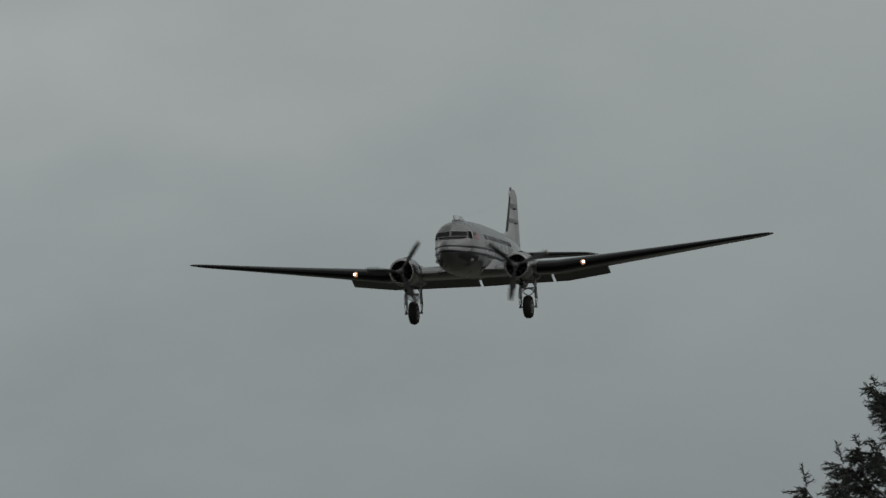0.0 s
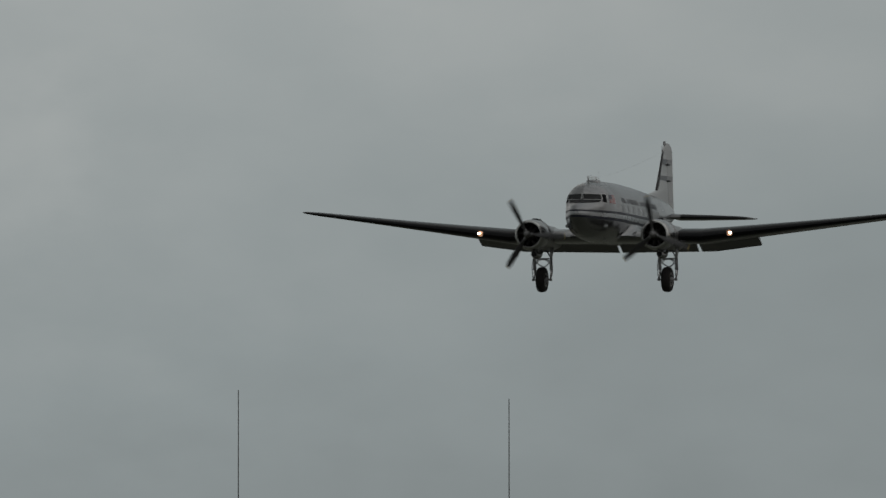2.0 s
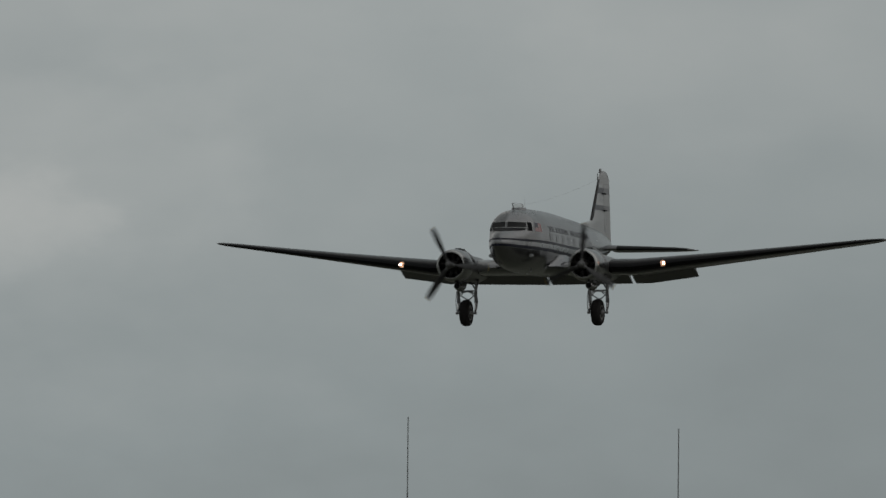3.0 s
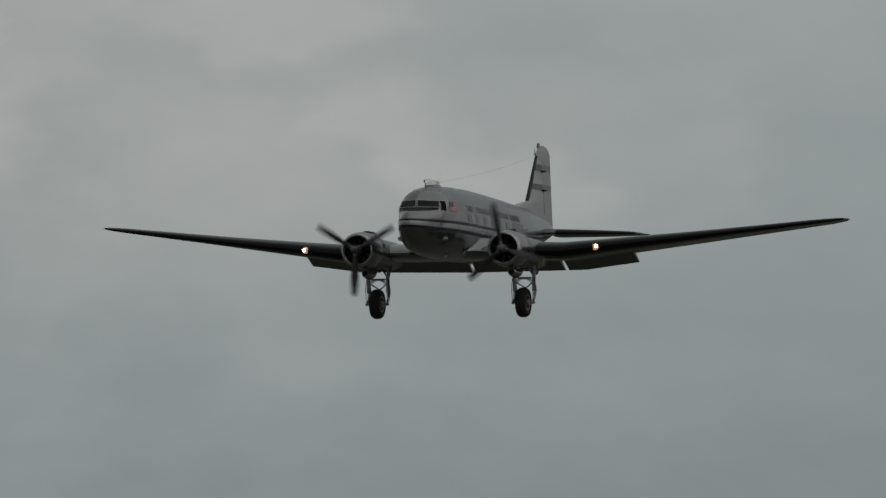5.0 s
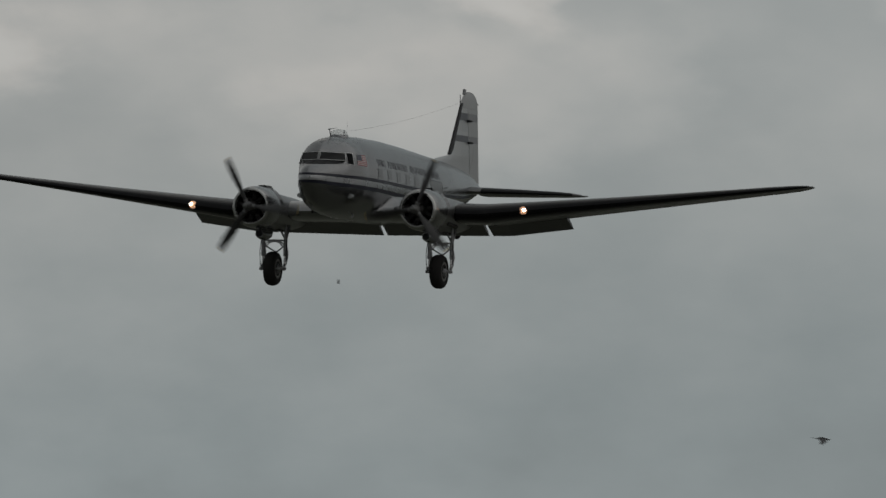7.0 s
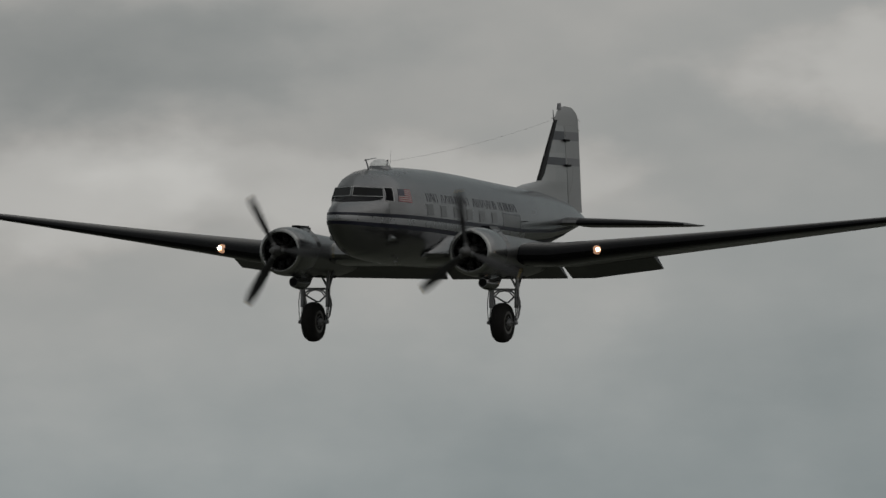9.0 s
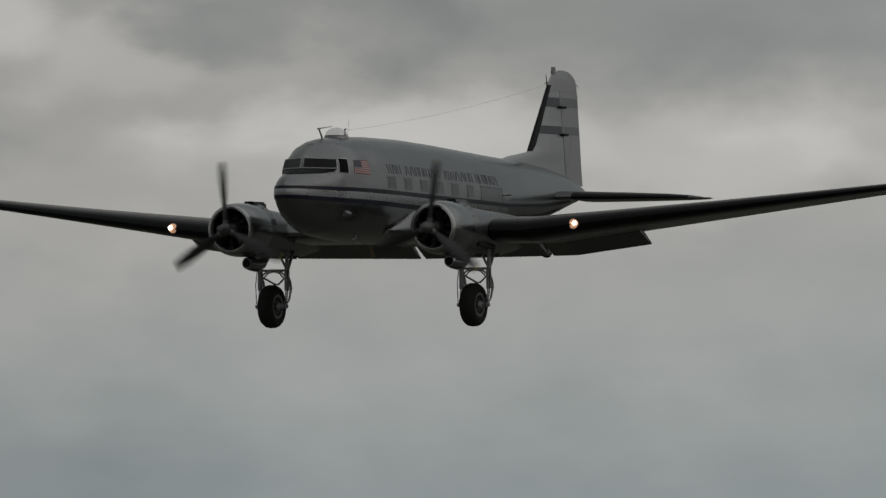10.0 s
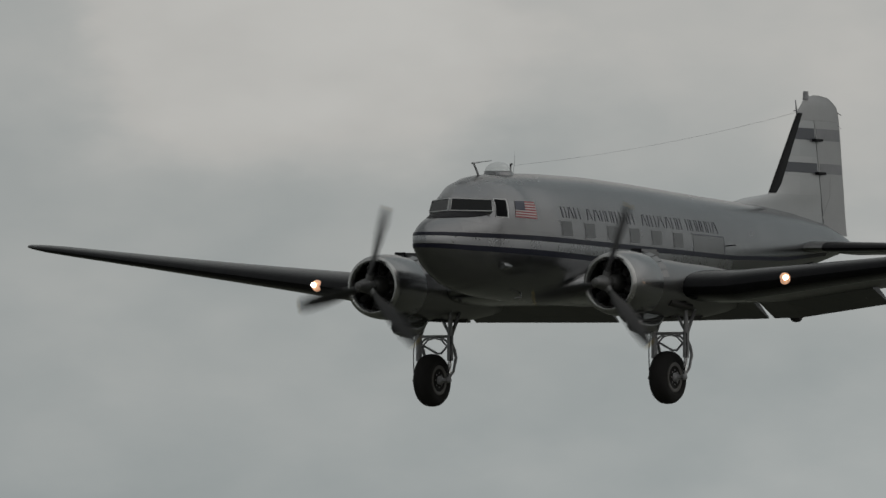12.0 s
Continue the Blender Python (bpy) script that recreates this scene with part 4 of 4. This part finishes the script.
# ---- the ground, far below the view ----
bm = bmesh.new()
rings = []
for r in (0.5, 20, 60, 150, 400, 1000, 2200, 4500):
    rings.append([(r * math.cos(a * math.tau / 64), r * math.sin(a * math.tau / 64), 0.0) for a in range(64)])
sheet = loft(rings, cap=False)
sheet.verts.ensure_lookup_table()
sheet.faces.new(sheet.verts[:64])
ground = tagged(part("ground", sheet, GRASS, None), "dull green airfield grass under cloud", "ground", kind="structure")


# ---- masts ----
def build_mast(place, height, lean):
    """A thin tapering mast on a foot plate, standing on the ground."""
    mast = tagged(new("mast"), "thin grey whip mast on a steel foot", "mast", "masts by the field")
    mast.location = (place.x, place.y, 0)
    part("pole", tube([(0, 0, 0.02), (lean * 0.5, 0, height * 0.5), (lean * 0.8, 0, height * 0.8), (lean, 0, height)], [0.016, 0.0080, 0.0052, 0.0040], sides=10), MAST, mast, "tapering grey rod")
    part("foot_plate", block(-0.12, 0.12, -0.12, 0.12, 0.0, 0.03, 0.006), STEEL, mast, "steel foot plate", smooth=False)
    part("collar", turned([(0.03, 0.045), (0.16, 0.045), (0.20, 0.03)], "z", 16), STEEL, mast)
    return mast


MAST_DISTANCE = 150.0
for a, e, lean in ((0.0, 1.564, 0.015), (0.850, 1.535, 0.01)):
    top = toward(a, e, MAST_DISTANCE)
    build_mast(top - Vector((lean, 0, 0)), top.z, lean)


# ---- spruces ----
def build_spruce(place, height, spread, seed, bare=0.0, limbs=(6, 7, 8)):
    """A spruce: tapered trunk, whorls of drooping limbs with upturned tips, twigs full of needles."""
    rnd = random.Random(seed)
    tree = tagged(new("spruce"), "dark ragged spruce against the grey sky", "tree", "spruces")
    tree.location = (place.x, place.y, 0)
    lean = Vector((rnd.uniform(-0.1, 0.1), rnd.uniform(-0.1, 0.1), 0))
    part("trunk", tube([lean * (k / 10) ** 2 + Vector((0, 0, height * k / 10)) for k in range(11)], [0.012 + height * 0.016 * (1 - k / 10) for k in range(11)], sides=10), BARK, tree, "straight grey-brown trunk")
    wood, verts, faces = bmesh.new(), [], []

    def needle_twig(p, d, length, dense=1.0):
        """A twig with needles on all sides, as slim three-sided spikes."""
        d = d.normalized()
        s = d.cross(Vector((rnd.uniform(-1, 1), rnd.uniform(-1, 1), 0.3))).normalized()
        u = s.cross(d)
        tube([p, p + d * length], [0.0045, 0.002], wood, 4)
        n = int(length / 0.0060 * dense)
        for k in range(n):
            q = p + d * (length * (k + rnd.random()) / n)
            a = rnd.uniform(0, math.tau)
            out = (s * math.cos(a) + u * math.sin(a)) * 0.75 + d * rnd.uniform(0.5, 0.9)
            tip = q + out.normalized() * rnd.uniform(0.028, 0.050)
            w = d.cross(out).normalized() * 0.0055
            i = len(verts)
            verts.extend((q + w, q - w, q + d * 0.005, tip))
            faces.extend(((i, i + 1, i + 3), (i + 1, i + 2, i + 3), (i + 2, i, i + 3)))

    needle_twig(lean + Vector((0, 0, height - 0.25)), Vector((0.02, 0.05, 1)), 0.30, 0.8)
    z = height - 0.08
    level = 0
    low = max(0.8, height - 3.3)
    while z > low:
        down = height - z
        reach = spread * down * rnd.uniform(0.80, 1.05) + 0.05
        for k in range(rnd.choice(limbs)):
            a = rnd.uniform(0, math.tau)
            r = reach * rnd.uniform(0.75, 1.08)
            out = Vector((math.cos(a), math.sin(a), 0))
            base = lean * (z / height) ** 2 + Vector((0, 0, z))
            pts = [base + out * (r * q) + Vector((0, 0, r * (0.20 * q - 0.75 * q * q + 0.95 * q ** 3))) for q in (0, 0.25, 0.5, 0.75, 0.92, 1.0)]
            tube(pts, [0.014 + 0.010 * r, 0.012 + 0.006 * r, 0.011, 0.008, 0.006, 0.004], wood, 5)
            steps = max(4, int(r / 0.036))
            for j in range(steps):
                q = (j + rnd.random()) / steps
                if q < 0.12:
                    continue
                seg = min(int(q * 5), 4)
                p = pts[seg].lerp(pts[seg + 1], q * 5 - seg)
                if rnd.random() < bare:
                    continue
                for flip in (1, -1):
                    d = out * rnd.uniform(0.35, 0.9) + Vector((-out.y, out.x, 0)) * flip * rnd.uniform(0.4, 1.0) + Vector((0, 0, rnd.uniform(-0.50, 0.15)))
                    needle_twig(p, d, rnd.uniform(0.07, 0.20) * (0.6 + 0.5 * min(r, 1.2)))
                if rnd.random() < 0.5:
                    needle_twig(p, out * 0.5 + Vector((0, 0, rnd.uniform(-1.0, -0.2))), rnd.uniform(0.06, 0.16))
            tipd = out * 0.45 + Vector((rnd.uniform(-0.3, 0.3), 0, 0.9))
            shoot = rnd.uniform(0.09, 0.20)
            needle_twig(pts[-1] - out * 0.02, tipd, shoot, 0.8)
            for j in range(6):
                p = pts[-1] - out * 0.02 + tipd.normalized() * (shoot * (0.1 + 0.14 * j))
                a2 = rnd.uniform(0, math.tau)
                needle_twig(p, Vector((math.cos(a2), math.sin(a2), rnd.uniform(0.0, 0.6))), rnd.uniform(0.035, 0.085) * (1.1 - 0.12 * j), 0.8)
            needle_twig(pts[-2], out * 0.7 + Vector((0, 0, 0.5)), rnd.uniform(0.10, 0.18), 0.8)
        z -= rnd.uniform(0.10, 0.15) + 0.02 * down
        level += 1
    # sparse lower limbs, below the view
    while z > 0.9:
        for k in range(4):
            a = rnd.uniform(0, math.tau)
            r = spread * 1.25 * ((height - z) ** 0.6) * rnd.uniform(0.7, 1.1)
            out = Vector((math.cos(a), math.sin(a), 0))
            pts = [Vector((0, 0, z)) + out * (r * q) + Vector((0, 0, r * (0.1 * q - 0.5 * q * q + 0.4 * q ** 3))) for q in (0, 0.35, 0.7, 1.0)]
            tube(pts, [0.05, 0.035, 0.02, 0.008], wood, 5)
            for j in range(int(r / 0.12)):
                q = 0.2 + 0.8 * rnd.random()
                seg = min(int(q * 3), 2)
                p = pts[seg].lerp(pts[seg + 1], q * 3 - seg)
                d = out * 0.6 + Vector((-out.y, out.x, 0)) * rnd.choice((-1, 1)) * rnd.uniform(0.4, 1) + Vector((0, 0, rnd.uniform(-0.6, 0.1)))
                needle_twig(p, d, rnd.uniform(0.2, 0.4), 0.35)
        z -= 0.38
    tagged(part("branchwork", wood, BARK, tree, "thin brown limbs and twigs"), kind="stuff")
    me = bpy.data.meshes.new("needles")
    me.from_pydata([tuple(v) for v in verts], [], faces)
    me.materials.append(NEEDLES)
    crown = new("needles", me)
    crown.parent = tree
    tagged(crown, "dark green needles", kind="stuff")
    return tree


top = toward(3.955, 1.93, 150.0)
build_spruce(top, top.z, 0.58, 5, 0.0, (5, 6, 7))


# ---- birds ----
def build_bird(size, label):
    """A flying bird heading along +x: body, tail and two wings hinged at the shoulder."""
    bird = tagged(new("bird"), label, "bird", "birds over the field")
    k = size
    part("body", turned([(-0.20 * k, 0.02 * k), (-0.12 * k, 0.06 * k), (0.02 * k, 0.10 * k), (0.16 * k, 0.085 * k), (0.25 * k, 0.045 * k), (0.32 * k, 0.055 * k), (0.38 * k, 0.045 * k), (0.43 * k, 0.018 * k), (0.50 * k, 0.004 * k)], "x", 14), FEATHER, bird, "black body and beak")
    rings = [[(x * k, y * k, z * k) for y, z in ((-w, 0.0), (0, 0.012), (w, 0.0), (0, -0.012))] for x, w in ((-0.14, 0.035), (-0.30, 0.06), (-0.46, 0.085), (-0.48, 0.07))]
    part("tail", loft(rings), FEATHER, bird, "wedge tail")
    wings = []
    for side in (1, -1):
        rings = []
        for y, le, te in ((0.0, 0.16, -0.12), (0.25, 0.22, -0.13), (0.5, 0.17, -0.14), (0.75, 0.02, -0.16), (0.92, -0.12, -0.20)):
            rings.append([((le - (le - te) * q) * k, side * y * k, h * k) for q, h in ((0, 0), (0.25, 0.018), (0.7, 0.012), (1, 0), (0.7, 0.002), (0.25, 0.002))])
        w = part("wing", loft(rings), FEATHER, bird, "black wing")
        w.location = (0.06 * k, side * 0.05 * k, 0.03 * k)
        wings.append((w, side))
    return bird, wings


flock = [build_bird(0.42, "small black bird flapping low over the field"), build_bird(0.42, "small black bird with raised wings in flight"), build_bird(0.26, "tiny distant dark bird in flight")]

# ---- everything that moves ----
# the airliner: seconds, place, roll, pitch, heading
FLIGHT = [
    (0, 37.623, 879.557, 31.362, 1.710, -0.279, -103.759),
    (0.5, 32.267, 859.357, 30.595, 2.584, -0.017, -103.895),
    (1, 26.885, 839.061, 29.824, 2.178, 0.353, -103.985),
    (1.3, 23.644, 826.838, 29.360, 0.849, 0.432, -104.212),
    (1.5, 21.478, 818.670, 29.050, 0.389, 0.491, -104.352),
    (2, 16.046, 798.183, 28.271, -0.481, 0.526, -104.628),
    (2.5, 10.588, 777.600, 27.490, -0.300, 0.462, -104.856),
    (3, 5.105, 756.921, 26.704, 0.237, 0.271, -105.083),
    (3.2, 2.905, 748.623, 26.389, 0.325, 0.210, -105.141),
    (4.8, -14.844, 681.686, 23.847, -0.037, -0.148, -105.597),
    (5, -17.081, 673.250, 23.526, 0.063, -0.201, -105.624),
    (5.5, -22.691, 652.092, 22.723, 0.075, -0.261, -105.506),
    (6, -28.326, 630.839, 21.915, -0.540, -0.245, -104.963),
    (6.5, -33.987, 609.491, 21.105, -0.895, -0.292, -104.308),
    (7, -39.673, 588.046, 20.290, -1.103, -0.301, -103.731),
    (7.5, -45.384, 566.506, 19.472, -1.496, -0.111, -103.476),
    (7.7, -47.676, 557.863, 19.144, -1.557, -0.022, -103.650),
    (9.3, -66.156, 488.169, 16.497, -1.328, 0.523, -105.043),
    (9.5, -68.484, 479.389, 16.163, -1.415, 0.576, -105.210),
    (10, -74.323, 457.370, 15.327, -0.601, 0.375, -105.447),
    (10.5, -80.186, 435.255, 14.487, 0.591, -0.005, -105.255),
    (11, -86.075, 413.045, 13.643, 1.089, -0.209, -104.877),
    (11.5, -91.990, 390.739, 12.796, 0.221, -0.040, -104.614),
    (12, -97.930, 368.338, 11.945, -0.305, 0.116, -104.312),
]
# propeller clock angles at half seconds, degrees clockwise as seen from ahead (starboard, port)
PHASE = [(0.0, 35, 71), (0.5, 116, 25), (1.0, 74, 87), (1.5, 29, 43), (2.0, 92, 110), (2.5, 44, 74), (3.0, 94, 4), (5.0, 61, 108), (5.5, 8, 42), (6.0, 57, 107),
         (6.5, 62, 42), (7.0, 93, 21), (7.5, 20, 25), (9.5, 114, 20), (10.0, 116, 8), (10.5, 43, 62), (11.0, 3, 12), (11.5, 108, 66), (12.0, 16, 20)]


def spin_rows(column, place):
    """One row a frame; the turn between known angles is spread evenly, near 78 degrees a frame."""
    rows, angle = [], -PHASE[0][column]
    rows.append((0.0, angle))
    for a, b in zip(PHASE, PHASE[1:]):
        n = round((b[0] - a[0]) * FPS)
        want = -b[column]
        total = 78.0 * n
        total += ((want - angle - total) + 60) % 120 - 60
        for k in range(1, n + 1):
            rows.append((a[0] + k / FPS, angle + total * k / n))
        angle += total
    return [(t, pose(*place, (d + 180) % 360 - 180, 0, 0)) for t, d in rows]


def motions():
    walk(airliner, [(t, pose(x, y, z, rx, ry, rz)) for t, x, y, z, rx, ry, rz in FLIGHT])
    walk(prop_starboard, spin_rows(1, (2.74, -2.82, 1.94)))
    walk(prop_port, spin_rows(2, (2.74, 2.82, 1.94)))
    # birds cross on straight lines: azimuth and elevation at 6.5 s, their rates, distance, beat and its start
    ways = [(-3.167, 1.411, 1.546, -0.238, 400.0, 4.4, 0.1), (-2.770, 1.448, 1.546, -0.23, 402.0, 4.1, 1.7), (-4.20, 1.815, 0.568, -0.094, 900.0, 4.6, 0.6)]
    for (bird, wings), (a, e, da, de, dist, beat, lag) in zip(flock, ways):
        p0, p1 = toward(a, e, dist), toward(a + da, e + de, dist)
        v = p1 - p0
        head = math.degrees(math.atan2(v.y, v.x))
        dive = -math.degrees(math.atan2(v.z, math.hypot(v.x, v.y))) * 0.6
        rows = []
        for t in (0.0, 12.0):
            p = p0 + v * (t - 6.5)
            rows.append((t, pose(p.x, p.y, max(p.z, 0.8), 0, dive, head)))
        walk(bird, rows)
        for w, side in wings:
            rows = [(k / 30, pose(*w.location, side * (18 + 42 * math.sin(math.tau * beat * k / 30 + lag)), 0, side * -8)) for k in range(361)]
            walk(w, rows)


motions()
